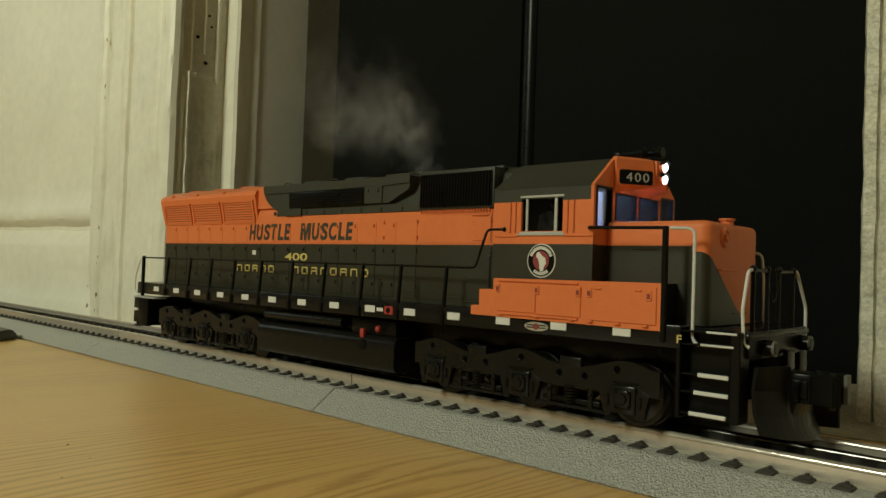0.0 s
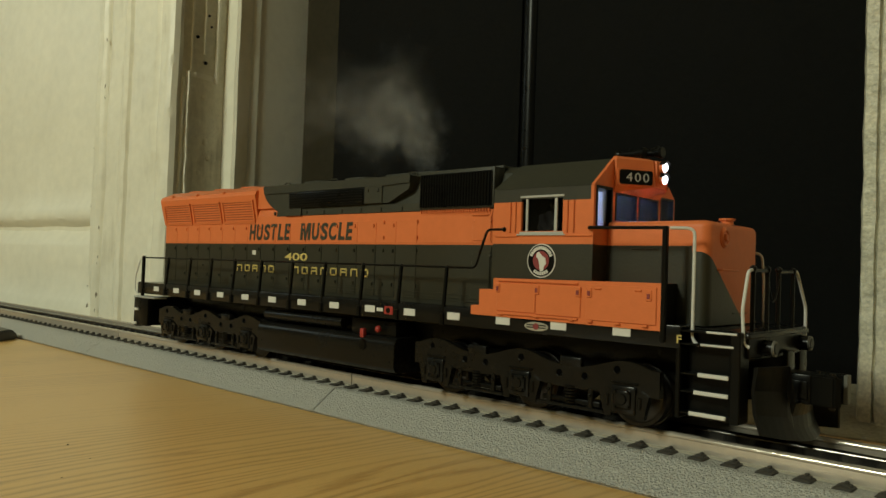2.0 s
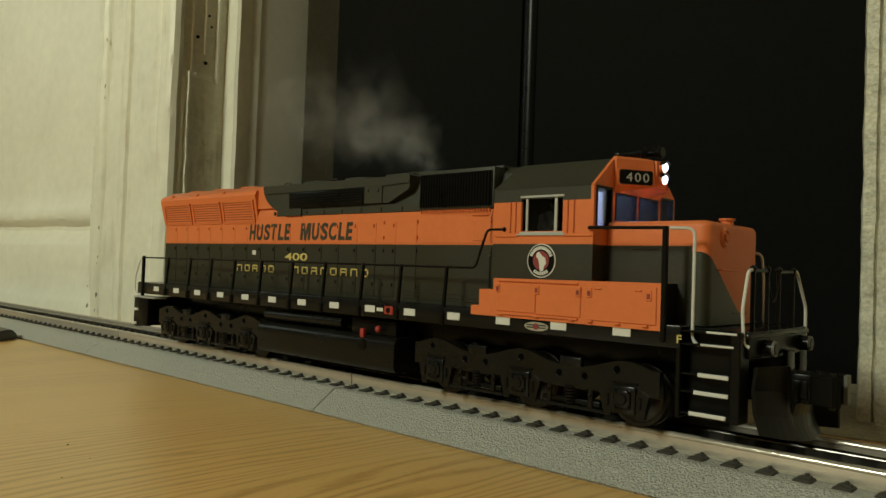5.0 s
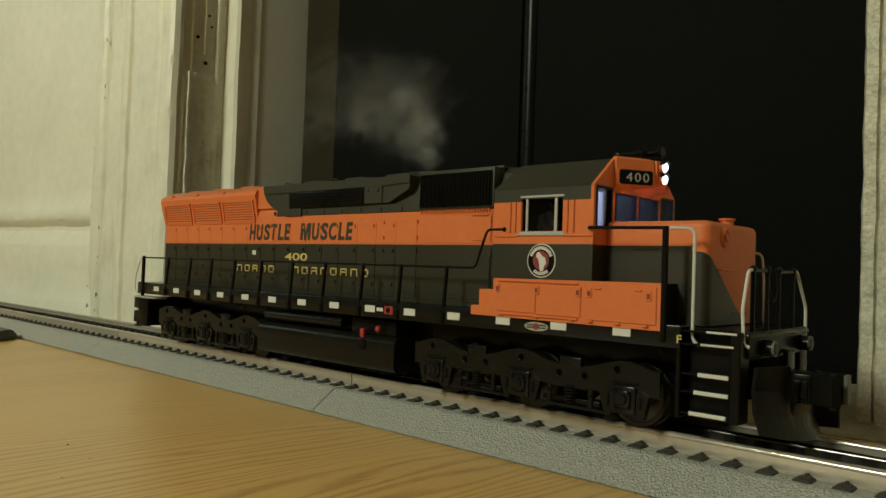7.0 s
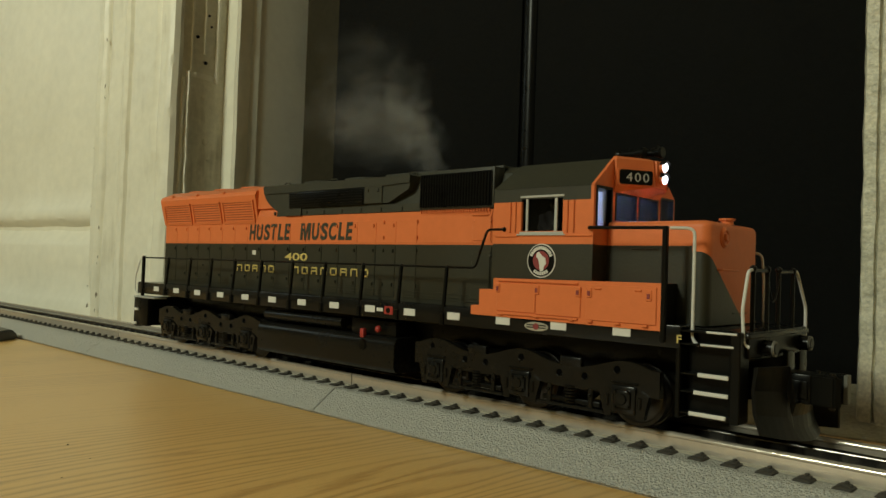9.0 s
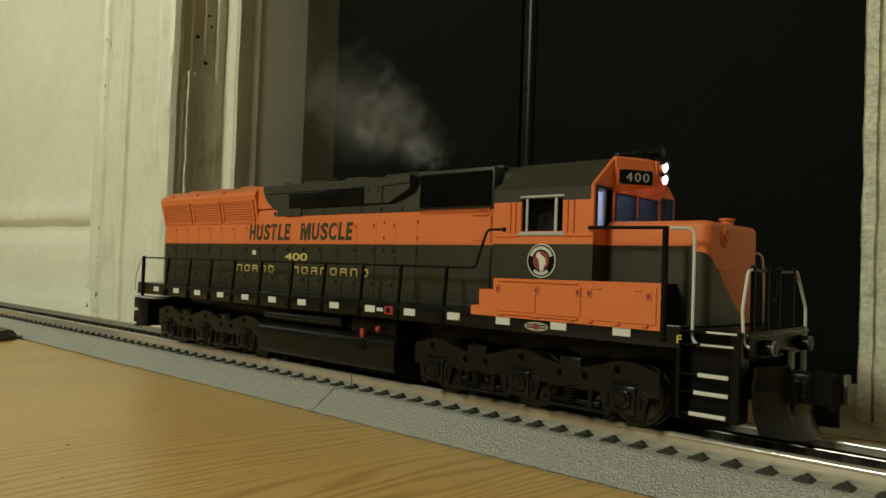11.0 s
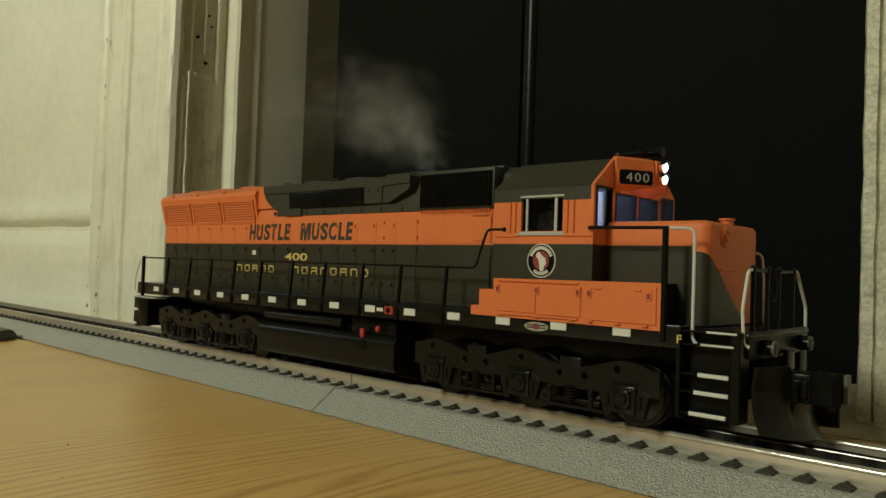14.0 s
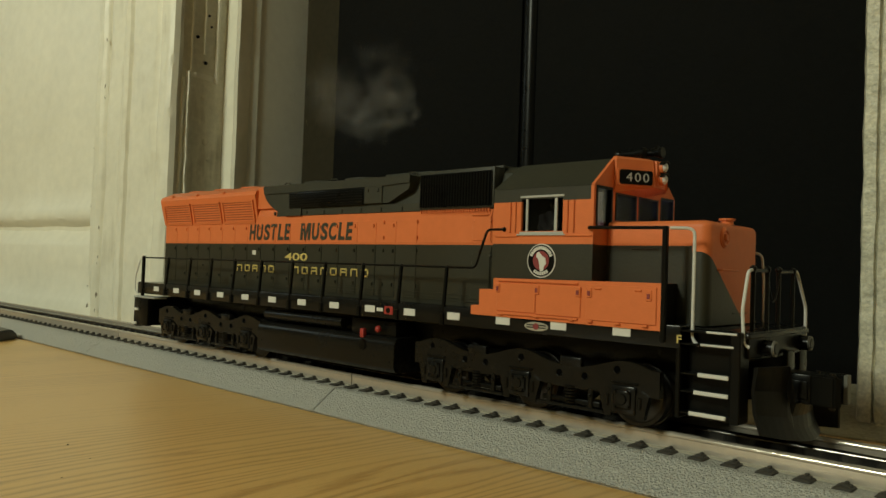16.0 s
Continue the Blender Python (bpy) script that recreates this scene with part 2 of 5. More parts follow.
def tube(bm, pts, r, seg=8):
    """A bent rod through the points."""
    pts = [Vector(p) for p in pts]
    rings = []
    for i, p in enumerate(pts):
        d = (pts[min(i + 1, len(pts) - 1)] - pts[max(i - 1, 0)]).normalized()
        s = d.cross(Vector((0.3, 0.9, 0.31))).normalized()
        u = d.cross(s)
        rings.append([bm.verts.new(p + r * (math.cos(a) * s + math.sin(a) * u)) for a in (2 * math.pi * j / seg for j in range(seg))])
    for a, b in zip(rings, rings[1:]):
        for j in range(seg):
            bm.faces.new((a[j], a[(j + 1) % seg], b[(j + 1) % seg], b[j])).smooth = True
    bm.faces.new(rings[0][::-1])
    bm.faces.new(rings[-1])
    bmesh.ops.recalc_face_normals(bm, faces=bm.faces[:])
    return bm


def bend(pts, r, k=4):
    """Rounds the corners of a line of points."""
    pts = [Vector(p) for p in pts]
    out = [pts[0]]
    for a, b, c in zip(pts, pts[1:], pts[2:]):
        s, e = b + (a - b).normalized() * r, b + (c - b).normalized() * r
        for i in range(k + 1):
            t = i / k
            out.append((1 - t) ** 2 * s + 2 * t * (1 - t) * b + t * t * e)
    return out + [pts[-1]]


def holed(bm, us, vs, holes, place, thick):
    """A wall over the cells of us x vs, left out where a hole lies; place(u, v, d) gives the point at depth d."""
    us = sorted(set(us) | {h[i] for h in holes for i in (0, 1)})
    vs = sorted(set(vs) | {h[i] for h in holes for i in (2, 3)})
    for u0, u1 in zip(us, us[1:]):
        for v0, v1 in zip(vs, vs[1:]):
            cu, cv = (u0 + u1) / 2, (v0 + v1) / 2
            if any(h[0] < cu < h[1] and h[2] < cv < h[3] for h in holes):
                continue
            p = [bm.verts.new(place(u, v, d)) for d in (0, thick) for u, v in ((u0, v0), (u1, v0), (u1, v1), (u0, v1))]
            for f in ((0, 1, 2, 3), (7, 6, 5, 4), (0, 4, 5, 1), (1, 5, 6, 2), (2, 6, 7, 3), (3, 7, 4, 0)):
                bm.faces.new([p[i] for i in f])
    bmesh.ops.remove_doubles(bm, verts=bm.verts[:], dist=1e-6)
    bm.verts.index_update()
    seen = {}
    for f in bm.faces:
        seen.setdefault(tuple(sorted(v.index for v in f.verts)), []).append(f)
    for fs in seen.values():
        if len(fs) > 1:
            bmesh.ops.delete(bm, geom=fs, context="FACES_ONLY")
    bmesh.ops.recalc_face_normals(bm, faces=bm.faces[:])
    return bm


def cut(bm, point, normal):
    bmesh.ops.bisect_plane(bm, geom=bm.verts[:] + bm.edges[:] + bm.faces[:], plane_co=point, plane_no=normal)


def paint(bm, rule):
    for f in bm.faces:
        f.material_index = rule(f.calc_center_median(), f.normal)


def lumpy(bm, profile, z0, z1, step, amp, scale=30.0, grain=0.006, seed=0.0):
    """An upright moulding whose many coats of paint have run and chipped: the profile (x, y) drawn up with uneven rings."""
    fine = []
    for a, b in zip(profile, profile[1:]):
        k = max(1, int(math.hypot(b[0] - a[0], b[1] - a[1]) / grain))
        fine += [(a[0] + (b[0] - a[0]) * i / k, a[1] + (b[1] - a[1]) * i / k) for i in range(k)]
    fine.append(profile[-1])
    rows, n = [], int((z1 - z0) / step)
    for i in range(n + 1):
        z = z0 + (z1 - z0) * i / n
        ring = []
        for x, y in fine:
            q = Vector((x * scale + seed, y * scale, z * scale * 0.45))
            e = amp * (noise.noise(q) + 0.6 * noise.noise(q * 3.1) + (0.9 * max(0.0, noise.noise(q * 2.3 + Vector((9, 0, 0))) - 0.25)))
            f = amp * (noise.noise(q + Vector((0, 31, 0))) + 0.6 * noise.noise(q * 3.1 + Vector((0, 31, 0))))
            ring.append(bm.verts.new((x + f, y + e, z)))
        rows.append(ring)
    for a, b in zip(rows, rows[1:]):
        for j in range(len(fine) - 1):
            bm.faces.new((a[j], a[j + 1], b[j + 1], b[j])).smooth = True
    return bm


BASES = {}


def smooth(me, degrees=35):
    for p in me.polygons:
        p.use_smooth = True
    me.set_sharp_from_angle(angle=radians(degrees))


def mesh_of(name, bm, mats, base=(0, 0, 0), soft=True):
    bm.normal_update()
    bmesh.ops.translate(bm, verts=bm.verts[:], vec=-Vector(base))
    me = bpy.data.meshes.new(name)
    bm.to_mesh(me)
    bm.free()
    for m in mats if isinstance(mats, (list, tuple)) else [mats]:
        me.materials.append(m)
    if soft:
        smooth(me)
    return me


def part(name, bm, mats, parent, label="", soft=True):
    """One mesh under a thing or a part; the points are in the world, as the thing stands at rest."""
    base = BASES.get(parent.name, Vector((0, 0, 0)))
    ob = new(name, mesh_of(name, bm, mats, base, soft))
    ob.parent = parent
    BASES[ob.name] = base
    return tagged(ob, label) if label else ob


def again(ob, dx, dy=0.0, dz=0.0):
    """The same part once more, moved along."""
    c = new(ob.name.split(".")[0], ob.data)
    c.parent = ob.parent
    c.location = ob.location + Vector((dx, dy, dz))
    if "label" in ob:
        c["label"] = ob["label"]
    return c


def thing(name, base, label, category, group="", kind=""):
    ob = new(name)
    ob.location = base
    ob.empty_display_size = 0.01
    BASES[ob.name] = Vector(base)
    return tagged(ob, label, category, group, kind)


def solid(name, bm, mats, label, category, group="", kind="", soft=True):
    return tagged(new(name, mesh_of(name, bm, mats, soft=soft)), label, category, group, kind)


def words(text, mats, parent, name, x0, x1, z0, z1, y, shear=0.0, bold=0.0, depth=0.00006, space=1.0):
    """Flat lettering on an upright face that looks along -y, fitted into the given field."""
    cu = bpy.data.curves.new("lettering", "FONT")
    cu.body, cu.shear, cu.offset, cu.extrude, cu.space_character = text, shear, bold, 0.02, space
    tmp = bpy.data.objects.new("lettering", cu)
    me = bpy.data.meshes.new_from_object(tmp)
    bm = bmesh.new()
    bm.from_mesh(me)
    bpy.data.objects.remove(tmp)
    xs, ys = [v.co.x for v in bm.verts], [v.co.y for v in bm.verts]
    a, b, c, d = min(xs), max(xs), min(ys), max(ys)
    for v in bm.verts:
        u, w, e = (v.co.x - a) / (b - a), (v.co.y - c) / (d - c), v.co.z
        v.co = (x0 + u * (x1 - x0), y - (depth if e > 0 else -depth), z0 + w * (z1 - z0))
    return bm if parent is None else part(name, bm, mats, parent, soft=False)

# ---- the room ----
# the panelled wall stands at a slight angle to the track
WALL_Y = 0.13
OPEN_L, OPEN_R = -0.3824, 0.168
CORNER = Vector((OPEN_R, WALL_Y, 0))
WALL_TURN = Matrix.Translation(CORNER) @ pose(0, 0, 0, 0, 0, 6.5) @ Matrix.Translation(-CORNER)


def turned(ob):
    ob.matrix_basis = WALL_TURN @ ob.matrix_basis
    return ob


def build_room():
    bm = box(bmesh.new(), -3.0, 2.4, -2.8, 0.7, -0.05, 0.0)
    solid("floor", bm, WOOD, "honey-coloured oak board with fine grain and a satin varnish", "floor", kind="structure")
    bm = box(bmesh.new(), -3.0, 2.4, -2.8, 0.7, 2.5, 2.55)
    solid("ceiling", bm, PLASTER, "plain cream plaster ceiling of the room", "ceiling", kind="structure")
    for name, b in (("wall_south", (-3.0, 2.4, -2.9, -2.8, 0, 2.5)), ("wall_west", (-3.1, -3.0, -2.9, 0.6, 0, 2.5)), ("wall_east", (2.4, 2.5, -2.9, 0.6, 0, 2.5))):
        solid(name, box(bmesh.new(), *b), PLASTER, "plain cream plaster wall of the room", "wall", kind="structure")
    Y = WALL_Y
    # panelled woodwork beside the opening
    bm = box(bmesh.new(), -3.2, -0.514, Y + 0.020, 0.25, 0.0, 2.5)
    wall = turned(solid("wall_north", bm, CREAM, "cream gloss-painted panelled wall with heavy old paint", "wall", kind="structure"))
    prof = [(0.002, 0.0), (0.002, 0.010), (0.006, 0.024), (0.010, 0.034), (0.010, 0.056), (0.010, 0.078), (0.0115, 0.082), (0.0195, 0.0945), (0.0225, 0.0985), (0.0135, 0.1030),
            (0.0095, 0.1075), (0.0090, 0.1120), (0.0110, 0.1190), (0.0145, 0.1270), (0.0160, 0.1400), (0.0160, 0.20), (0.0160, 0.30), (0.0160, 0.45), (0.0160, 0.62)]
    rows = []
    bm = bmesh.new()
    for i in range(90):
        x = -0.5015 - 0.9 * (i / 89) ** 1.25
        ring = []
        for w, z in prof:
            q = Vector((x * 22, z * 40, 4.0))
            ring.append(bm.verts.new((x, Y + w + 0.0011 * noise.noise(q) + 0.0007 * noise.noise(q * 3.3), z + 0.0012 * noise.noise(q * 1.3 + Vector((7, 0, 0))) * (1 if 0 < z < 0.2 else 0))))
        rows.append(ring)
    for a, b in zip(rows, rows[1:]):
        for j in range(len(prof) - 1):
            bm.faces.new((a[j], a[j + 1], b[j + 1], b[j]))
    bmesh.ops.recalc_face_normals(bm, faces=bm.faces[:])
    part("panel_face", bm, CREAM, wall, "cream panel with a rounded moulding")
    # casing: a wide board with stepped mouldings under thick paint
    bm = box(bmesh.new(), -0.4995, -0.400, Y + 0.012, 0.1885, 0.0, 2.1)
    casing = turned(solid("trim", bm, CREAM, "cream-painted stepped door casing with chipped lumpy paint", "door casing", kind="structure"))
    prof = [(-0.5165, Y + 0.018), (-0.5140, Y + 0.004), (-0.5080, Y), (-0.4980, Y - 0.001), (-0.4935, Y + 0.002), (-0.4910, Y + 0.006), (-0.4885, Y + 0.002), (-0.4830, Y), (-0.4640, Y + 0.001),
            (-0.4560, Y - 0.002), (-0.4510, Y - 0.001), (-0.4485, Y + 0.003), (-0.4460, Y), (-0.4400, Y - 0.001), (-0.4060, Y - 0.001), (-0.4020, Y + 0.0008), (-0.3985, Y - 0.001),
            (-0.3890, Y - 0.001), (-0.3840, Y + 0.002), (-0.3822, Y + 0.007), (-0.3850, Y + 0.014)]
    bm = lumpy(bmesh.new(), prof, 0.0, 0.62, 0.003, 0.0008, 34, 0.0025)
    for v in bm.verts:
        if v.co.x < -0.498 and v.co.z < 0.055:
            v.co.x += (0.012 * (1 - v.co.z / 0.055) + 0.0015 * noise.noise(v.co * 160)) * min(1.0, (-0.498 - v.co.x) / 0.010)
    part("moulding", bm, CREAM_WORN, casing, "lumpy cream moulding")
    part("moulding", prism(bmesh.new(), prof + [(-0.40, Y + 0.03), (-0.5165, Y + 0.03)], "z", 0.62, 2.1), CREAM, casing)
    # chips along the joint between panel and casing
    rng = random.Random(5)
    for i in range(22):
        z = rng.choice((rng.uniform(0.0, 0.05), rng.uniform(0.05, 0.10), rng.uniform(0.10, 0.33)))
        x, k = (rng.gauss(-0.5145, 0.0012), rng.uniform(0.0006, 0.0018)) if i % 2 else (rng.gauss(-0.4912, 0.0010), rng.uniform(0.0005, 0.0013))
        if i > 18:
            x, z, k = -0.4850 + 0.003 * (i - 19), 0.004, 0.0030
        bm = ball(bmesh.new(), (0, 0, 0), k, 8, 6)
        for v in bm.verts:
            v.co = Vector((v.co.x * 0.7, v.co.y * 0.25, v.co.z * 1.8)) * (1 + 0.8 * noise.noise(v.co * 900 + Vector((i, 0, 0))))
            v.co += Vector((x, Y - 0.0006 if x > -0.50 else Y + 0.0042, z))
        part("chip", bm, TIE if i > 18 else CHIP, casing, "dark chip where the paint broke off")
    # jamb, with runs of old paint round a filled hinge recess
    bm = box(bmesh.new(), -0.48, OPEN_L - 0.006, Y + 0.012, 0.1885, 0.0, 2.1)
    jamb = turned(solid("jamb", bm, OLD_PAINT, "old cream jamb with pitted, thickly layered paint", "door jamb", kind="structure"))
    X = OPEN_L - 0.002
    part("jamb_face", lumpy(bmesh.new(), [(X - 0.003, Y + 0.008), (X, Y + 0.012), (X, 0.1900)], 0.0, 0.62, 0.0025, 0.0005, 60, 0.0025, 3.0), OLD_PAINT, jamb, "pitted old paint")
    part("jamb_face", box(bmesh.new(), X - 0.003, X, Y + 0.012, 0.1890, 0.62, 2.1), OLD_PAINT, jamb)
    def bead(y0, y1, z0, z1, h, seed):
        bm = lumpy(bmesh.new(), [(X - 0.002, y0), (X + h, y0 + (y1 - y0) * 0.25), (X + h, y0 + (y1 - y0) * 0.75), (X - 0.002, y1)], z0, z1, 0.002, 0.0006, 130, 0.001, seed)
        return part("paint_bead", bm, CREAM, jamb, "raised run of old paint")
    bead(0.1465, 0.1512, 0.0, 0.2425, 0.0032, 1.0)
    bead(0.1420, 0.1452, 0.0, 0.236, 0.0018, 2.0)
    bead(0.1500, 0.1532, 0.242, 0.62, 0.0016, 3.0)
    bead(0.1775, 0.1812, 0.237, 0.62, 0.0028, 4.0)
    bead(0.1640, 0.1668, 0.262, 0.62, 0.0014, 5.0)
    bead(0.1480, 0.1812, 0.2380, 0.2430, 0.0024, 6.0)
    # solid black studs whose colour stands for the shade inside empty screw holes
    for y, z, k in ((0.1571, 0.2768, 0.0017), (0.1671, 0.2543, 0.0017), (0.1690, 0.3000, 0.0012), (0.1720, 0.2900, 0.0010)):
        bm = cyl(bmesh.new(), (X - 0.004, y, z), (X + 0.0012, y, z), k, seg=10)
        part("screw_hole", bm, BLACK, jamb, "black stud painted as the shade in an empty screw hole")
    for y, z, k in ((0.1660, 0.222, 0.0030), (0.1700, 0.180, 0.0035), (0.1640, 0.150, 0.0025), (0.1740, 0.165, 0.0028)):
        bm = ball(bmesh.new(), (X, y, z), k, 12, 8)
        for v in bm.verts:
            v.co.x = X + (v.co.x - X) * 0.35
        part("paint_blister", bm, OLD_PAINT, jamb, "blister in the paint")
    bm = box(bmesh.new(), -0.48, -0.3685, 0.1915, 0.2050, 0.0, 2.1)
    stop = turned(solid("stop", bm, CREAM, "bright cream door stop bead", "door stop", kind="structure"))
    part("stop_face", lumpy(bmesh.new(), [(-0.386, 0.1905), (-0.383, 0.1890), (-0.3685, 0.1890), (-0.3660, 0.1915), (-0.3660, 0.2050)], 0.0, 0.62, 0.004, 0.0005, 40, 0.003, 8.0), CREAM, stop)
    part("stop_face", box(bmesh.new(), -0.386, -0.3660, 0.1890, 0.205, 0.62, 2.1), CREAM, stop)
    bm = bmesh.new()
    prism(bm, [(-0.48, 0.2050), (-0.3672, 0.2050), (-0.3652, 0.2152), (-0.3662, 0.2158), (-0.3585, 0.2760), (-0.3595, 0.2764), (-0.3585, 0.2840), (-0.48, 0.2840)], "z", 0.0, 2.1)
    turned(solid("inner_jamb", bm, JAMB_PAINT, "shaded inner jamb of the deep opening", "door jamb", kind="structure"))
    # the other side of the opening
    bm = box(bmesh.new(), OPEN_R + 0.001, OPEN_R + 0.11, Y + 0.006, 0.20, 0.0, 2.1)
    other = turned(solid("trim", bm, OLD_PAINT, "cream casing with blistered and chipped old paint", "door casing", kind="structure"))
    prof = [(OPEN_R + 0.001, 0.200), (OPEN_R, Y + 0.004), (OPEN_R + 0.001, Y), (OPEN_R + 0.0062, Y - 0.001), (OPEN_R + 0.0070, Y + 0.001), (OPEN_R + 0.0078, Y - 0.002), (OPEN_R + 0.10, Y - 0.002), (OPEN_R + 0.11, Y + 0.01)]
    bm = lumpy(bmesh.new(), prof, 0.0, 0.45, 0.002, 0.00045, 120, 0.0012, 12.0)
    for v in bm.verts:
        v.co.x += (min(v.co.z, 0.30) - 0.30) * 0.004
    part("moulding", bm, ROUGH_PAINT, other, "blistered old paint")
    part("moulding", prism(bmesh.new(), prof + [(OPEN_R + 0.11, 0.2)], "z", 0.45, 2.1), OLD_PAINT, other)
    prof = [(OPEN_R - 0.006, 0.175), (OPEN_R - 0.006, Y + 0.012), (OPEN_R - 0.003, Y - 0.002), (OPEN_R + 0.004, Y - 0.006), (OPEN_R + 0.06, Y - 0.006)]
    bm = lumpy(bmesh.new(), prof, 0.0, 0.006, 0.001, 0.0012, 130, 0.0012, 21.0)
    for v in bm.verts:
        k = v.co.z / 0.006
        v.co.x += 0.006 * k * k if v.co.x < OPEN_R + 0.01 else 0
        v.co.y += 0.006 * k * k if v.co.y < Y + 0.005 else 0
    part("plinth", bm, ROUGH_PAINT, other, "crumbling dirty foot of the casing")
    bm = box(bmesh.new(), OPEN_R + 0.11, 2.6, Y + 0.01, 0.25, 0.0, 2.5)
    turned(solid("wall_north_2", bm, CREAM, "cream gloss-painted wall beyond the opening", "wall", kind="structure"))
    bm = box(bmesh.new(), -0.514, OPEN_R + 0.11, Y, 0.25, 2.1, 2.5)
    turned(solid("lintel", bm, CREAM, "cream lintel over the opening", "wall", kind="structure"))
    # unseen black walls added so that the depth behind the screen stays dark
    bm = box(bmesh.new(), -0.514, 0.40, 0.34, 0.36, 0.0, 2.5)
    turned(solid("wall_back", bm, BOARD, "black wall added to close the back of the opening", "wall", kind="structure"))
    bm = box(bmesh.new(), -0.50, -0.48, 0.255, 0.34, 0.0, 2.5)
    turned(solid("wall_back", bm, BOARD, "black wall added to close the side of the opening", "wall", kind="structure"))


def build_threshold():
    """A worn grey-brown board that rises from the floor to the foot of the screen."""
    bm = lumpy(bmesh.new(), [(0.1995, 0.0), (0.1995, 0.0130), (0.1700, 0.0118), (0.1400, 0.0060), (0.1090, 0.0016), (0.1075, 0.0008), (0.1075, 0.0)], OPEN_L + 0.004, OPEN_R + 0.100, 0.004, 0.0004, 60, 0.002, 31.0)
    bm.transform(Matrix(((0, 0, 1, 0), (1, 0, 0, 0), (0, 1, 0, 0), (0, 0, 0, 1))))
    bmesh.ops.recalc_face_normals(bm, faces=bm.faces[:])
    turned(solid("threshold", bm, THRESHOLD, "worn grey-brown threshold board at the foot of the opening", "threshold", kind="structure"))


def build_boards():
    """Two tall black boards with a round batten between them close the opening."""
    t = thing("black_screen", (-0.05, 0.2, 0.0), "tall matt black screen standing in the opening", "screen")
    part("panel", box(bmesh.new(), -0.2465, -0.0603, 0.202, 0.212, 0.0, 1.9, 0.0015), BOARD, t)
    part("panel", box(bmesh.new(), -0.0485, OPEN_R + 0.020, 0.2015, 0.211, 0.0, 1.9, 0.003), BOARD, t)
    part("batten", cyl(bmesh.new(), (-0.0544, 0.2085, 0.0), (-0.0544, 0.2085, 1.9), 0.0072, seg=20), BLACK, t, "glossy black round batten")
    part("edge_strip", box(bmesh.new(), -0.290, -0.2470, 0.206, 0.214, 0.0, 1.9, 0.0015), BROWN_BOARD, t, "dark brown edge strip")
    turned(t)


# ---- the track ----
RT = 0.0163
JOINT, PIECE = -0.0153, 0.2540


def build_track():
    x0 = JOINT
    t = thing("track_section", (x0, 0, 0), "three-rail toy train track section on a grey plastic roadbed", "train track", "track sections")
    a, b = x0 + 0.0003, x0 + PIECE - 0.0003
    prof = [(-0.0404, 0), (-0.0404, 0.0009), (-0.0416, 0.0009), (-0.0416, 0.0012), (-0.0290, 0.0100), (-0.0278, 0.0103), (0.0278, 0.0103), (0.0290, 0.0100), (0.0412, 0.0010), (0.0412, 0.0006), (0.0404, 0.0006), (0.0404, 0)]
    part("roadbed", prism(bmesh.new(), prof, "x", a, b), BALLAST, t, "speckled light grey ballast shoulder", soft=False)
    def foot(y, w):
        rr = 0.0011
        arc = [(w - rr + rr * math.cos(radians(a)), RT - rr + rr * math.sin(radians(a))) for a in (0, 15, 30, 45, 60, 75, 90)]
        right = [(w * 0.80, 0.0109), (w * 0.80, RT - 0.0017), (w, RT - 0.0013)] + arc
        return [(y + a, z) for a, z in right] + [(y - a, z) for a, z in right[::-1]]
    for y, w, m in ((-0.0172, 0.0016, RAIL), (0.0, 0.0014, DARK_RAIL), (0.0172, 0.0016, RAIL)):
        part("rail", prism(bmesh.new(), foot(y, w), "x", a, b), m, t, "bright steel running rail" if m is RAIL else "blackened centre rail")
        foot_bm = prism(bmesh.new(), [(y - w - 0.0011, 0.0104), (y + w + 0.0011, 0.0104), (y + w + 0.0011, 0.0108), (y + w, 0.01105), (y - w, 0.01105), (y - w - 0.0011, 0.0108)], "x", a, b)
        part("rail_foot", foot_bm, RAIL_FOOT, t, "dull pale rail foot", soft=False)
    step = PIECE / 24
    bm = box(bmesh.new(), x0 + 0.0020, x0 + 0.0073, -0.0256, 0.0256, 0.0095, 0.0109, 0.0004, 1)
    tie = part("tie", bm, TIE, t)
    for i in range(1, 24):
        again(tie, i * step)
    bm = box(bmesh.new(), x0 + 0.0030, x0 + 0.0063, -0.0222, -0.0196, 0.0105, 0.0114, 0.0003, 1)
    box(bm, x0 + 0.0040, x0 + 0.0053, -0.0212, -0.0192, 0.0112, 0.0120, 0.0003, 1)
    clip = part("rail_clip", bm, TIE, t)
    for i in range(1, 24):
        again(clip, i * step)
    for k in (-6, -5, -4, -3, -2, -1, 1, 2):
        copy_thing(t, pose(x0 + k * PIECE, 0, 0))


def build_terminal():
    bm = bmesh.new()
    prism(bm, [(-0.070, 0.0), (-0.071, 0.003), (-0.067, 0.0065), (-0.060, 0.0080), (-0.050, 0.0085), (-0.045, 0.0065), (-0.0435, 0.0030), (-0.0435, 0.0)], "x", -0.520, -0.392)
    bmesh.ops.bevel(bm, geom=bm.edges[:], offset=0.0015, segments=2, affect="EDGES")
    for v in bm.verts:
        v.co += Vector((noise.noise(v.co * 90), noise.noise(v.co * 90 + Vector((5, 0, 0))), 0)) * 0.002
        if v.co.x > -0.45:
            v.co.x += (v.co.y + 0.045) * -0.7
    solid("switch_box", bm, GREYBOX, "dark grey plastic control box against the track edge", "switch box")


# ---- the locomotive ----
SY, CY, HY = -0.0325, -0.0310, -0.0209
CAB_B, CAB_F = 0.0788, 0.1229
STRIPE0, STRIPE1 = 0.0783, 0.0929


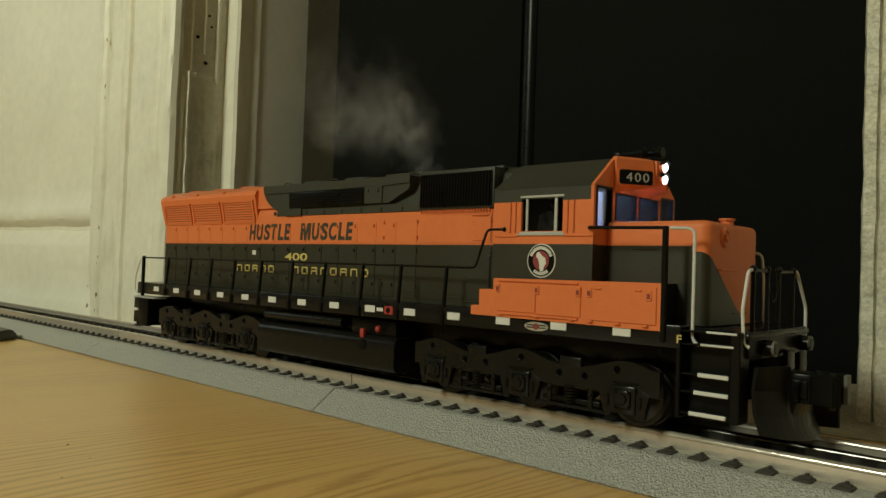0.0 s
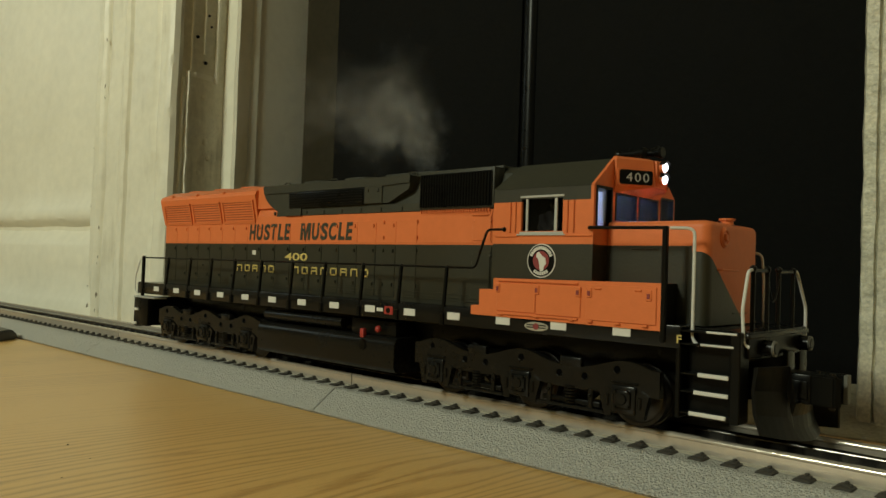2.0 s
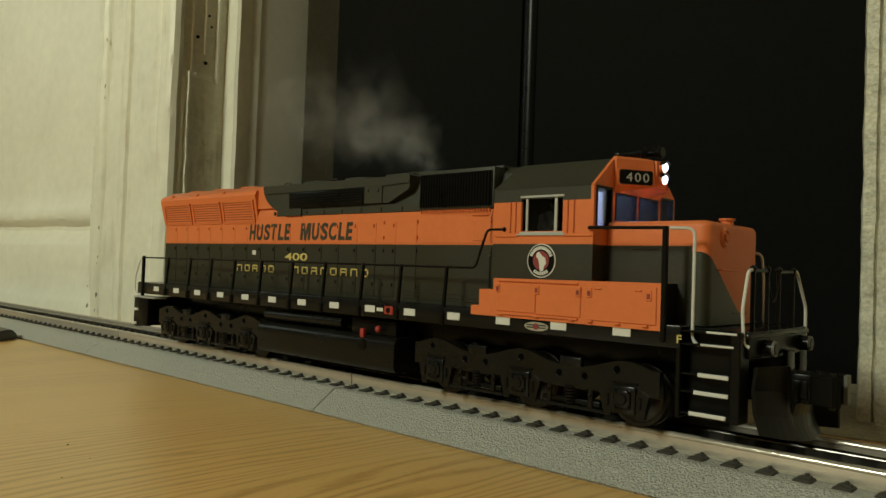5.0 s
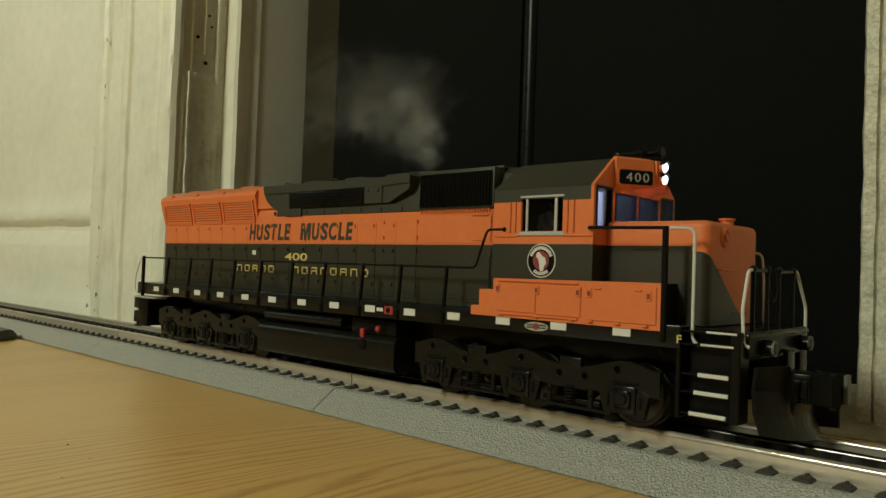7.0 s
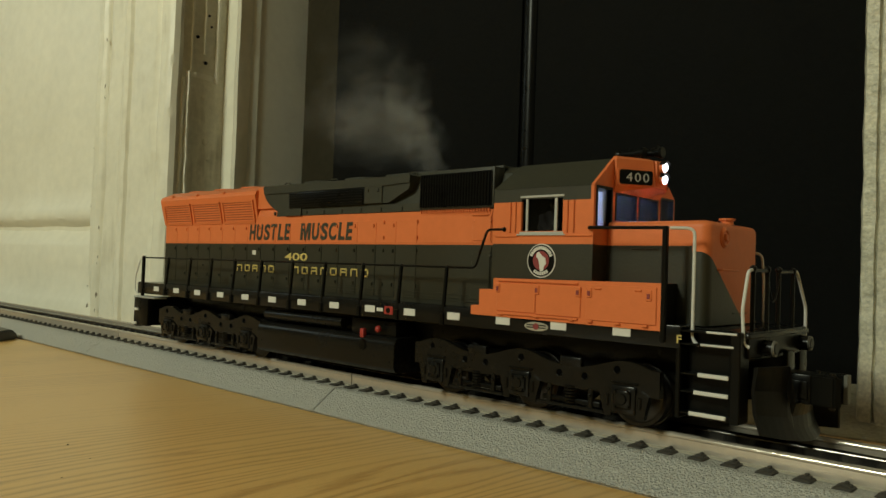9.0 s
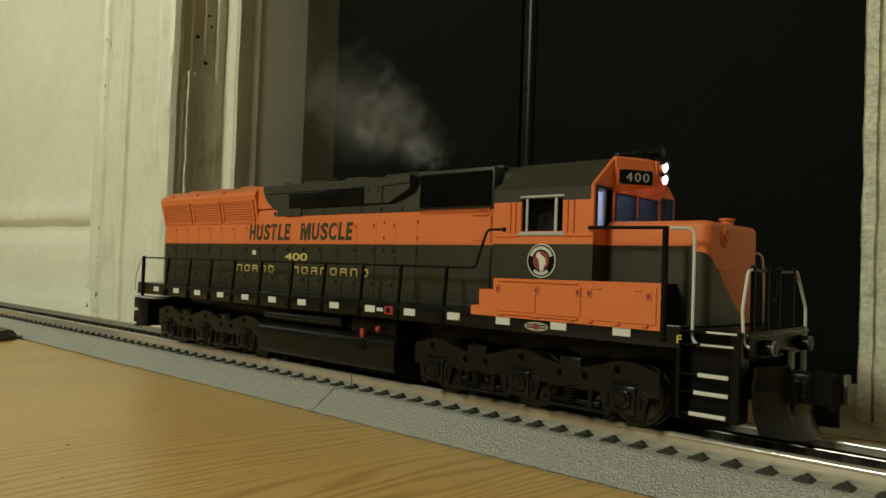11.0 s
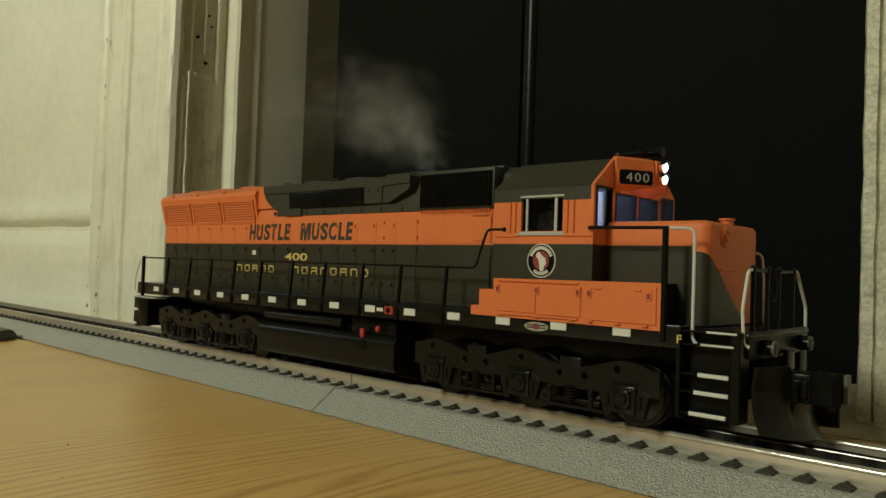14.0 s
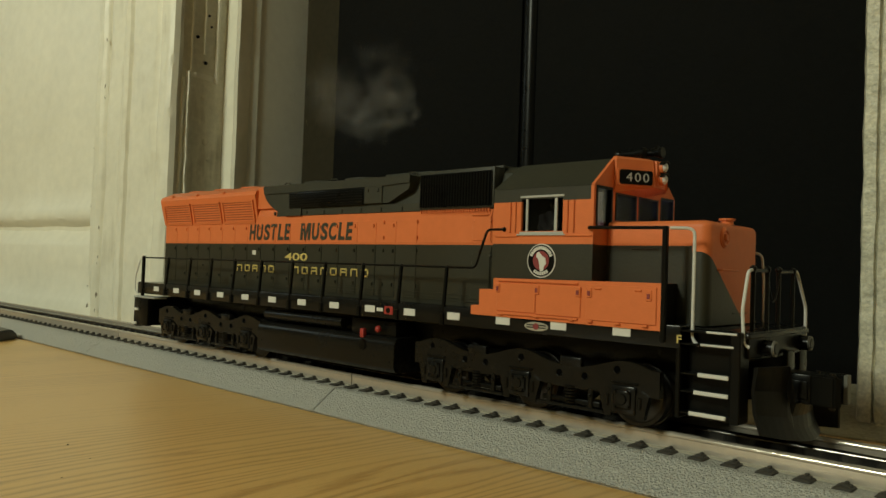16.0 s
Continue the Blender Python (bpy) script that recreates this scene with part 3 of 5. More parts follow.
def livery(z_top=STRIPE1):
    return lambda c, n: 1 if STRIPE0 < c.z < z_top else (2 if c.z >= z_top else 0)


def build_loco():
    t = thing("diesel_locomotive", (0, 0, RT), "orange and dark green model diesel locomotive standing on the track", "model train")
    # underframe with side sills
    bm = bmesh.new()
    box(bm, -0.2140, 0.1560, -0.0322, 0.0322, 0.0455, 0.0528, 0.0005)
    box(bm, 0.1560, 0.1745, -0.0240, 0.0240, 0.0430, 0.0520, 0.0005)
    box(bm, -0.18, 0.15, -0.013, 0.013, 0.030, 0.046, 0.001)
    part("underframe", bm, FRAME_BLACK, t, "black underframe and walkway")
    # long hood
    bm = bmesh.new()
    prof = [(HY, 0.0525), (HY, 0.0940), (-0.0165, 0.1075), (-0.0120, 0.1105), (0.0120, 0.1105), (0.0165, 0.1075), (-HY, 0.0940), (-HY, 0.0525)]
    prism(bm, prof, "x", -0.2010, CAB_B + 0.001)
    for z in (STRIPE0, STRIPE1):
        cut(bm, (0, 0, z), (0, 0, 1))
    cut(bm, (-0.0790, 0, 0), (1, 0, 0))
    def hood_rule(c, n):
        if c.z < STRIPE0:
            return 0
        if c.z < STRIPE1 or c.x < -0.0790:
            return 1
        return 2
    paint(bm, hood_rule)
    part("long_hood", bm, [GREEN, ORANGE, ROOF], t, "long hood, green below an orange band")
    # flared radiator housing at the rear
    bm = bmesh.new()
    fl = [(-0.0205, 0.0897), (-0.0238, 0.1052), (-0.0228, 0.1074), (-0.0150, 0.1110), (0.0150, 0.1110), (0.0228, 0.1074), (0.0238, 0.1052), (0.0205, 0.0897)]
    prism(bm, fl, "x", -0.2035, -0.0968)
    for v in bm.verts:
        if v.co.z > 0.1:
            v.co.x += -0.0010 if v.co.x < -0.15 else 0.0006
    rad = part("radiator_housing", bm, ORANGE, t, "orange flared radiator housing")
    for x0, x1 in ((-0.2000, -0.1672), (-0.1648, -0.1330), (-0.1306, -0.0985)):
        def slope(z):
            return -0.0205 - (z - 0.0897) * 0.0033 / 0.0155
        # solid backing in a darker orange: shade between the slats put into its colour
        bm = prism(bmesh.new(), [(slope(0.0905) + 0.0003, 0.0905), (slope(0.0905) - 0.0001, 0.0905), (slope(0.1020) - 0.0001, 0.1020), (slope(0.1020) + 0.0003, 0.1020)], "x", x0 + 0.0008, x1 - 0.0008)
        part("grille_opening", bm, LOUVRE_SHADE, rad, "darker orange backing, painted as the shade between the louvres", soft=False)
        bm = bmesh.new()
        for k in range(8):
            z = 0.0910 + k * 0.00138
            y = slope(z)
            bmv = [(y, z), (y - 0.0006, z - 0.0001), (y - 0.0006, z + 0.0005), (y, z + 0.0010)]
            prism(bm, bmv, "x", x0 + 0.001, x1 - 0.001)
        g = part("radiator_grille", bm, ORANGE, rad, "orange louvred radiator grille", soft=False)
        bm = bmesh.new()
        for xa, xb, za, zb in ((x0, x0 + 0.001, 0.0905, 0.1020), (x1 - 0.001, x1, 0.0905, 0.1020), (x0, x1, 0.0897, 0.0907), (x0, x1, 0.1016, 0.1026)):
            prism(bm, [(slope(za) + 0.0004, za), (slope(za) - 0.0009, za), (slope(zb) - 0.0009, zb), (slope(zb) + 0.0004, zb)], "x", xa, xb)
        part("grille_frame", bm, ORANGE, rad, soft=False)
    # orange shoulder between the housing and the curved edge of the grey roof
    bm = prism(bmesh.new(), [(-0.0972, 0.0975), (-0.0800, 0.0975), (-0.0850, 0.1040), (-0.0870, 0.1090), (-0.0972, 0.1090)], "y", -0.0214, -0.0120)
    part("shoulder", bm, ORANGE, rad, soft=False)
    curve = [(-0.0908 + 0.0008 * k + 0.0150 * (k / 8) ** 2.2, 0.1092 - 0.0162 * (k / 8) ** 0.75) for k in range(9)]
    bm = prism(bmesh.new(), curve + [(-0.0560, 0.0930), (-0.0560, 0.1092)], "y", -0.0222, -0.0115)
    part("fairing", bm, ROOF, t, "dark curved fairing of the roof")
    # roof fans over the radiators and over the engine
    for x, m in ((-0.185, ORANGE), (-0.155, ORANGE), (-0.125, ORANGE), (-0.062, ROOF), (-0.028, ROOF)):
        bm = bmesh.new()
        cyl(bm, (x, 0, 0.1100), (x, 0, 0.1121), 0.0128, seg=28)
        cyl(bm, (x, 0, 0.1121), (x, 0, 0.1126), 0.0118, 0.0100, seg=28)
        part("roof_fan", bm, m, t, "orange roof fan" if m is ORANGE else "dark grey roof fan")
    # exhaust hatch and other roof fittings
    bm = box(bmesh.new(), -0.0050, 0.0260, -0.0110, 0.0110, 0.1100, 0.1124, 0.0006)
    part("roof_hatch", bm, ROOF, t)
    bm = cyl(bmesh.new(), (0.0196, 0, 0.1100), (0.0196, 0, 0.1126), 0.0045, 0.0040, seg=20)
    part("exhaust_stack", bm, BLACK, t, "short black exhaust stack")
    for x in (-0.085, -0.045, 0.012):
        bm = tube(bmesh.new(), bend([(x, -0.0120, 0.1098), (x, -0.0120, 0.1122), (x + 0.005, -0.0120, 0.1122), (x + 0.005, -0.0120, 0.1098)], 0.0008), 0.0003, 6)
        part("lift_ring", bm, ROOF, t)
    # grille in the sloping side of the engine room
    bm = bmesh.new()
    box(bm, -0.0660, -0.0068, -0.0226, -0.0185, 0.0968, 0.1050, 0.0003)
    inset = part("intake_housing", bm, BLACK, t, "dark air intake")
    bm = bmesh.new()
    for k in range(6):
        box(bm, -0.0655, -0.0073, -0.0230, -0.0222, 0.0972 + k * 0.00130, 0.0978 + k * 0.00130)
    part("intake_slats", bm, BLACK, inset, "black intake slats", soft=False)
    bm = prism(bmesh.new(), [(-0.0860, 0.1052), (0.0060, 0.1052), (0.0236, 0.1060), (0.0238, 0.1092), (-0.0890, 0.1095)], "y", -0.0229, -0.0130)
    part("eave", bm, ROOF, t)
    bm = prism(bmesh.new(), [(0.0058, 0.0974), (0.0100, 0.0974), (0.0226, 0.1031), (0.0236, 0.1064), (0.0058, 0.1062)], "y", -0.0222, -0.0130)
    part("intake_end", bm, ROOF, t, "dark tapered end of the air intake")
    bm = box(bmesh.new(), -0.0066, 0.0057, -0.0228, -0.0140, 0.0972, 0.1054, 0.0003, 1)
    for x, z in ((-0.0040, 0.1034), (0.0030, 0.1034)):
        cyl(bm, (x, -0.0226, z), (x, -0.0233, z), 0.0008, seg=10)
    part("intake_box", bm, ROOF, t, "small dark box at the end of the air intake")
    bm = box(bmesh.new(), -0.0565, 0.0294, HY - 0.0005, HY + 0.0010, 0.0931, 0.0968, 0.0001, 1)
    part("roof_skirt", bm, ROOF, t)
    # upright intake grille behind the cab
    bm = box(bmesh.new(), 0.0296, 0.0714, -0.0222, -0.0150, 0.0934, 0.1100, 0.0004)
    grid = part("side_grille", bm, ROOF, t, "black grille with upright slats")
    bm = box(bmesh.new(), 0.0304, 0.0706, -0.0226, -0.0220, 0.0942, 0.1085)
    part("grille_backing", bm, BLACK, grid, soft=False)
    bm = box(bmesh.new(), 0.0309, 0.0314, -0.0233, -0.0224, 0.0944, 0.1083)
    slat = part("slat", bm, FRAME_BLACK, grid, soft=False)
    for i in range(1, 26):
        again(slat, i * 0.00153)
    bm = box(bmesh.new(), 0.0305, 0.0310, -0.0224, -0.0218, 0.0918, 0.0932)
    stud = part("drip_stud", bm, ORANGE, grid, soft=False)
    for i in range(1, 26):
        again(stud, i * 0.00153)
    bm = box(bmesh.new(), 0.0285, 0.0710, -0.0160, 0.0160, 0.1098, 0.1112, 0.0005)
    part("roof_hatch", bm, ROOF, t)
    # hood doors below the band, and panels on the band
    w = 0.01335
    bm = box(bmesh.new(), -0.1990, -0.1990 + w - 0.0004, HY - 0.0003, HY + 0.0004, 0.0545, 0.0775, 0.0001, 1)
    door = part("hood_door", bm, GREEN, t)
    for i in range(1, 17):
        again(door, i * w)
    bm = box(bmesh.new(), -0.1990, -0.1990 + w - 0.0003, HY - 0.0002, HY + 0.0004, 0.0790, 0.0888, 0.0001, 1)
    door = part("hood_panel", bm, ORANGE, t)
    for i in range(1, 17):
        again(door, i * w)
    bm = box(bmesh.new(), -0.1880, -0.1871, HY - 0.0009, HY, 0.0862, 0.0878, 0.0002, 1)
    latch = part("latch", bm, ORANGE, t)
    for i in range(1, 16):
        again(latch, i * w)
    bm = box(bmesh.new(), -0.1880, -0.1871, HY - 0.0010, HY, 0.0745, 0.0762, 0.0002, 1)
    latch = part("latch", bm, GREEN, t)
    for i in range(1, 16):
        again(latch, i * w)
        again(latch, i * w, 0, -0.0155)
    for z0, z1, m in ((0.0545, 0.0775, GREEN), (0.0790, 0.0925, ORANGE)):
        part("hood_panel", box(bmesh.new(), 0.0300, 0.0702, HY - 0.0003, HY + 0.0004, z0, z1, 0.0001, 1), m, t)
        part("hood_panel", box(bmesh.new(), 0.0603, 0.0698, HY - 0.0007, HY - 0.0002, z0 + 0.001 if m is ORANGE else 0.0560, z1 - 0.002, 0.0001, 1), m, t)
    for x in (-0.1935, -0.1535, -0.1135, -0.0467, -0.0067):
        part("door_handle", box(bmesh.new(), x - 0.0014, x + 0.0014, HY - 0.0012, HY, 0.0650, 0.0657, 0.0002, 1), GREEN, t)
    for x in (0.0064, 0.0279):
        for z in (0.0885, 0.0815, 0.0755, 0.0600):
            part("hinge", box(bmesh.new(), x - 0.0004, x + 0.0004, HY - 0.0009, HY, z - 0.0008, z + 0.0008, 0.0002, 1), ORANGE if z > STRIPE0 else GREEN, t)
    for x in (-0.080, -0.066, -0.052, -0.038, -0.024, -0.010, 0.004, 0.018):
        part("roof_bolt", box(bmesh.new(), x - 0.0005, x + 0.0005, HY - 0.0010, HY + 0.0005, 0.0936, 0.0954, 0.0002, 1), ROOF, t)
    for z in (0.0560, 0.0575):
        part("hood_rib", box(bmesh.new(), -0.1985, 0.0700, HY - 0.0006, HY, z - 0.0002, z + 0.0002), GREEN, t)
    for x in (-0.1900, -0.1600, -0.1300):
        part("lift_lug", box(bmesh.new(), x - 0.0008, x + 0.0008, -0.0236, -0.0215, 0.1068, 0.1082, 0.0003, 1), ORANGE, t)
    bm = tube(bmesh.new(), bend([(0.0600, HY, 0.0905), (0.0600, HY - 0.0012, 0.0905), (0.0685, HY - 0.0012, 0.0905), (0.0685, HY, 0.0905)], 0.0006), 0.0003, 6)
    part("grab_iron", bm, ORANGE, t)
    for x, z in ((0.0612, 0.0880), (0.0695, 0.0880), (0.0700, 0.0740)):
        part("latch", ball(bmesh.new(), (x, HY - 0.0003, z), 0.0007, 8, 6), ORANGE if z > STRIPE0 else GREEN, t)
    # lettering
    for text, x0, x1 in (("HUSTLE", -0.1038, -0.0650), ("MUSCLE", -0.0570, -0.0146)):
        wide = [{"M": 1.38, "L": 0.84, "E": 0.86, "S": 0.95, "T": 0.92}.get(ch, 1.0) for ch in text]
        unit, xa = (x1 - x0) / sum(wide), x0
        for ch, k in zip(text, wide):
            if ch == "M":
                shape = ((0, 0), (0, 1), (0.34, 1), (0.5, 0.42), (0.66, 1), (1, 1), (1, 0), (0.77, 0), (0.77, 0.70), (0.58, 0), (0.42, 0), (0.23, 0.70), (0.23, 0))
                pts = [(xa + unit * ((k - 0.22) * u + 0.10 * v), 0.0803 + 0.0087 * v) for u, v in shape]
                part("letter", prism(bmesh.new(), pts, "y", HY - 0.00046, HY - 0.0003), LETTER, t, soft=False)
            else:
                words(ch, LETTER, t, "letter", xa, xa + unit * (k - 0.12), 0.0803, 0.0890, HY - 0.0004, shear=0.12, bold=0.034)
            xa += unit * k
    words("400", YELLOW, t, "number", -0.0695, -0.0503, 0.0697, 0.0735, HY - 0.0004, bold=0.01)
    for x0, n_letters, pitch in ((-0.1150, 5, 0.0077), (-0.0622, 8, 0.0077)):
        for k in range(n_letters):
            bm = bmesh.new()
            x, y0, y1, w, h = x0 + k * pitch, HY - 0.00045, HY - 0.0002, 0.0050, 0.0038
            strokes = [(0, 0.0008, 0, h), (w - 0.0008, w, 0, h), (0, w, h - 0.0007, h)]
            strokes += [[(0, w, 0, 0.0007)], [(0, w, 0.0015, 0.0022)], []][(k + n_letters) % 3]
            for a, b, c, d in strokes:
                box(bm, x + a, x + b, y0, y1, 0.0628 + c, 0.0628 + d)
            part("name_bar", bm, YELLOW, t, soft=False)
    bm = box(bmesh.new(), -0.1000, -0.0966, HY - 0.0006, HY - 0.0003, 0.0722, 0.0746)
    part("notice_plate", bm, WHITE, t, "small grey-white notice plate", soft=False)
    build_cab(t)
    build_nose(t)
    build_sill(t)
    build_rails(t)
    build_running_gear(t)
    return t


def build_cab(t):
    # side wall with the window opening
    win = (0.0919, 0.1103, 0.0830, 0.0950)
    for s, nm in ((-1, "near"), (1, "far")):
        bm = holed(bmesh.new(), [CAB_B, CAB_F - 0.0012], [0.0525, STRIPE0, 0.0940, 0.0992], [win], lambda u, v, d: (u, s * (0.0310 - d), v), 0.0012)
        bm.normal_update()
        outside = livery(0.0940)
        paint(bm, lambda c, n: 3 if n.y * s < -0.5 and abs(c.y) < 0.0305 else outside(c, n))
        part("cab_side", bm, [GREEN, ORANGE, ROOF, BLACK], t, "cab side with an orange band", soft=False)
    # front wall
    holes = []
    for s in (-1, 1):
        for a, b, c, d in ((0.0196, 0.0287, 0.0850, 0.0982), (0.0017, 0.0155, 0.0885, 0.0972)):
            holes.append((min(s * a, s * b), max(s * a, s * b), c, d))
    bm = holed(bmesh.new(), [-0.0310, 0.0310], [0.0525, STRIPE0, 0.0992], holes, lambda u, v, d: (CAB_F - d, u, v), 0.0012)
    prism(bm, [(-0.0310, 0.0992), (-0.0178, 0.1098), (0.0178, 0.1098), (0.0310, 0.0992)], "x", CAB_F - 0.0012, CAB_F)
    bm.normal_update()
    paint(bm, lambda c, n: 2 if n.x < -0.5 or abs(n.x) < 0.5 and any(h[0] - 1e-4 < c.y < h[1] + 1e-4 and h[2] - 1e-4 < c.z < h[3] + 1e-4 for h in holes) else 0 if c.z < STRIPE0 else 1)
    part("cab_front", bm, [GREEN, ORANGE, BLACK], t, "orange cab front with four windows", soft=False)
    bm = box(bmesh.new(), CAB_B, CAB_B + 0.0012, -0.0298, 0.0298, 0.0525, 0.0990)
    part("cab_back", bm, GREEN, t, soft=False)
    # roof with bevelled sides and rear
    bm = bmesh.new()
    lo = [(CAB_B - 0.0003, -0.0312, 0.0990), (CAB_F - 0.0004, -0.0312, 0.0990), (CAB_F - 0.0004, 0.0312, 0.0990), (CAB_B - 0.0003, 0.0312, 0.0990)]
    hi = [(CAB_B + 0.0030, -0.0178, 0.1098), (CAB_F - 0.0004, -0.0178, 0.1098), (CAB_F - 0.0004, 0.0178, 0.1098), (CAB_B + 0.0030, 0.0178, 0.1098)]
    a, b = [bm.verts.new(p) for p in lo], [bm.verts.new(p) for p in hi]
    bm.faces.new(a)
    bm.faces.new(b)
    for i in range(4):
        bm.faces.new((a[i], a[(i + 1) % 4], b[(i + 1) % 4], b[i]))
    bmesh.ops.recalc_face_normals(bm, faces=bm.faces[:])
    part("cab_roof", bm, ROOF, t, "dark grey bevelled cab roof", soft=False)
    # forward housing that holds the number boards and the headlight
    bm = bmesh.new()
    top = [(CAB_F - 0.001, -0.0180), (CAB_F + 0.0010, -0.0180), (0.1318, -0.0045), (0.1318, 0.0045), (CAB_F + 0.0010, 0.0180), (CAB_F - 0.001, 0.0180)]
    rows = []
    for z, k, sh in ((0.0976, 0.12, 0.0), (0.1003, 1.0, 0.0), (0.1098, 0.93, 0.0), (0.1108, 0.70, 0.0)):
        rows.append([bm.verts.new((CAB_F + (x - CAB_F) * k, y * (0.94 if z > 0.1105 else 1), z)) for x, y in top])
    for r0, r1 in zip(rows, rows[1:]):
        for i in range(6):
            bm.faces.new((r0[i], r0[(i + 1) % 6], r1[(i + 1) % 6], r1[i]))
    bm.faces.new(rows[0])
    bm.faces.new(rows[-1])
    bmesh.ops.recalc_face_normals(bm, faces=bm.faces[:])
    housing = part("light_housing", bm, ORANGE, t, "orange headlight and number board housing", soft=False)
    # number boards on its slanting faces
    for s in (-1, 1):
        p0, p1 = Vector((CAB_F + 0.0010, s * 0.0180, 0)), Vector((0.1318, s * 0.0045, 0))
        d = (p1 - p0).normalized()
        nrm = Vector((d.y, -d.x, 0)) * (1 if s < 0 else -1)
        nrm = nrm if nrm.x > 0 else -nrm
        mid = (p0 + p1) / 2 - Vector((0.0004, 0, 0))
        length = (p1 - p0).length
        if s < 0:
            m = Matrix(((d.x, -nrm.x, 0, mid.x), (d.y, -nrm.y, 0, mid.y), (0, 0, 1, 0.1033), (0, 0, 0, 1)))
        else:
            m = Matrix(((-d.x, -nrm.x, 0, mid.x), (-d.y, -nrm.y, 0, mid.y), (0, 0, 1, 0.1033), (0, 0, 0, 1)))
        hw = length * 0.43
        def plate(w, h, y0, y1, r):
            bm = bmesh.new()
            pts = []
            for cx, cz, a0 in ((w - r, h - r, 0), (-w + r, h - r, 90), (-w + r, -h + r, 180), (w - r, -h + r, 270)):
                for j in range(5):
                    a = radians(a0 + j * 22.5)
                    pts.append((cx + r * math.cos(a), cz + r * math.sin(a)))
            prism(bm, pts, "y", y0, y1)
            bmesh.ops.transform(bm, matrix=m, verts=bm.verts[:])
            return bm
        rim = part("number_board_rim", plate(hw + 0.0006, 0.0032, -0.0010, 0.001, 0.0011), ORANGE, housing)
        part("number_board", plate(hw, 0.0026, -0.0013, 0.001, 0.0008), BLACK, housing, "black number board with pale numerals")
        bm = words("400", None, None, "", -hw * 0.62, hw * 0.76, -0.0016, 0.0016, -0.0014, space=1.25)
        bmesh.ops.transform(bm, matrix=m, verts=bm.verts[:])
        part("numerals", bm, NUMERAL, housing, soft=False)
    # headlight: twin lamp rings with small visors
    bm = box(bmesh.new(), 0.1300, 0.1322, -0.0034, 0.0034, 0.1005, 0.1103, 0.0008)
    part("headlight_panel", bm, ORANGE, housing)
    for z in (0.1080, 0.1035):
        bm = bmesh.new()
        k = 16
        rings = [[bm.verts.new((x, r * math.cos(2 * math.pi * j / k), z + r * math.sin(2 * math.pi * j / k))) for j in range(k)]
                 for x, r in ((0.1320, 0.0023), (0.1335, 0.0021), (0.1335, 0.0019), (0.1322, 0.0017))]
        for a, b in zip(rings, rings[1:]):
            for j in range(k):
                bm.faces.new((a[j], a[(j + 1) % k], b[(j + 1) % k], b[j]))
        bmesh.ops.recalc_face_normals(bm, faces=bm.faces[:])
        part("lamp_ring", bm, ORANGE, housing)
        bm = bmesh.new()
        k = 8
        pr = []
        for r in (0.0024, 0.0021):
            pr.append([(r * math.cos(radians(20 + 140 * j / k)), z + r * math.sin(radians(20 + 140 * j / k))) for j in range(k + 1)])
        prism(bm, pr[0] + pr[1][::-1], "x", 0.1325, 0.1346)
        part("lamp_visor", bm, BLACK, housing, soft=False)
    # horn
    bm = bmesh.new()
    box(bm, 0.1165, 0.1205, -0.0070, 0.0060, 0.1098, 0.1118, 0.0005)
    cyl(bm, (0.1185, -0.005, 0.1112), (0.1185, 0.005, 0.1138), 0.0012, seg=10)
    horn = part("horn", bm, BLACK, t, "black roof air horn with three trumpets")
    for y, x1, z in ((-0.0050, 0.1275, 0.1131), (0.0, 0.1322, 0.1136), (0.0045, 0.1285, 0.1149)):
        bm = bmesh.new()
        cyl(bm, (0.1180, y, z), (x1 - 0.003, y, z), 0.0012, seg=12)
        cyl(bm, (x1 - 0.003, y, z), (x1, y, z), 0.0012, 0.0021, seg=14)
        ball(bm, (0.1172, y, z), 0.0019, 10, 8)
        cyl(bm, (x1 - 0.0003, y, z), (x1 + 0.0005, y, z), 0.0023, 0.0020, seg=14)
        cyl(bm, (0.1215, y, z), (0.1225, y, z), 0.0014, seg=12)
        part("trumpet", bm, BLACK, horn)
    # side window: white frame and two uprights
    x0, x1, z0, z1 = 0.0914, 0.1107, 0.0821, 0.0958
    for s in (-1, 1):
        bm = bmesh.new()
        f = lambda a, b, c, d: box(bm, a, b, s * 0.0308 - 0.0004 * 1, s * 0.0308 + 0.0004, c, d, 0.0001, 1)
        f(x0, x1, z0 - 0.0002, z0 + 0.0007)
        f(x0, x1, z1 - 0.0004, z1 + 0.0004)
        for a, b in ((x0 + 0.0027, x0 + 0.0036), (x1 - 0.0039, x1 - 0.0028)):
            box(bm, a, b, s * 0.0308 - 0.0003, s * 0.0308 + 0.0003, z0 + 0.0009, z1 - 0.0008)
        wf = part("window_frame", bm, SILVER, t, "silver sliding window frame", soft=False)
        bm = box(bmesh.new(), x0 - 0.0010, x1 + 0.0010, s * 0.0312 - 0.0005, s * 0.0312 + 0.0005, z0 - 0.0007, z0 - 0.0002, 0.0001, 1)
        part("window_sill", bm, SILVER, wf)
        pane = part("pane", box(bmesh.new(), x0 + 0.0011, x1 - 0.0011, s * 0.0301 - 0.0001, s * 0.0301 + 0.0001, z0 + 0.0009, z1 - 0.0010), GLASS, wf, soft=False)
        pane.visible_shadow = False
    # orange grab mouldings beside the window
    for xa in (0.0866, 0.0890, 0.1120, 0.1146):
        bm = box(bmesh.new(), xa, xa + 0.0007, CY - 0.0006, CY, 0.0825, 0.0940, 0.0002, 1)
        part("side_moulding", bm, ORANGE, t)
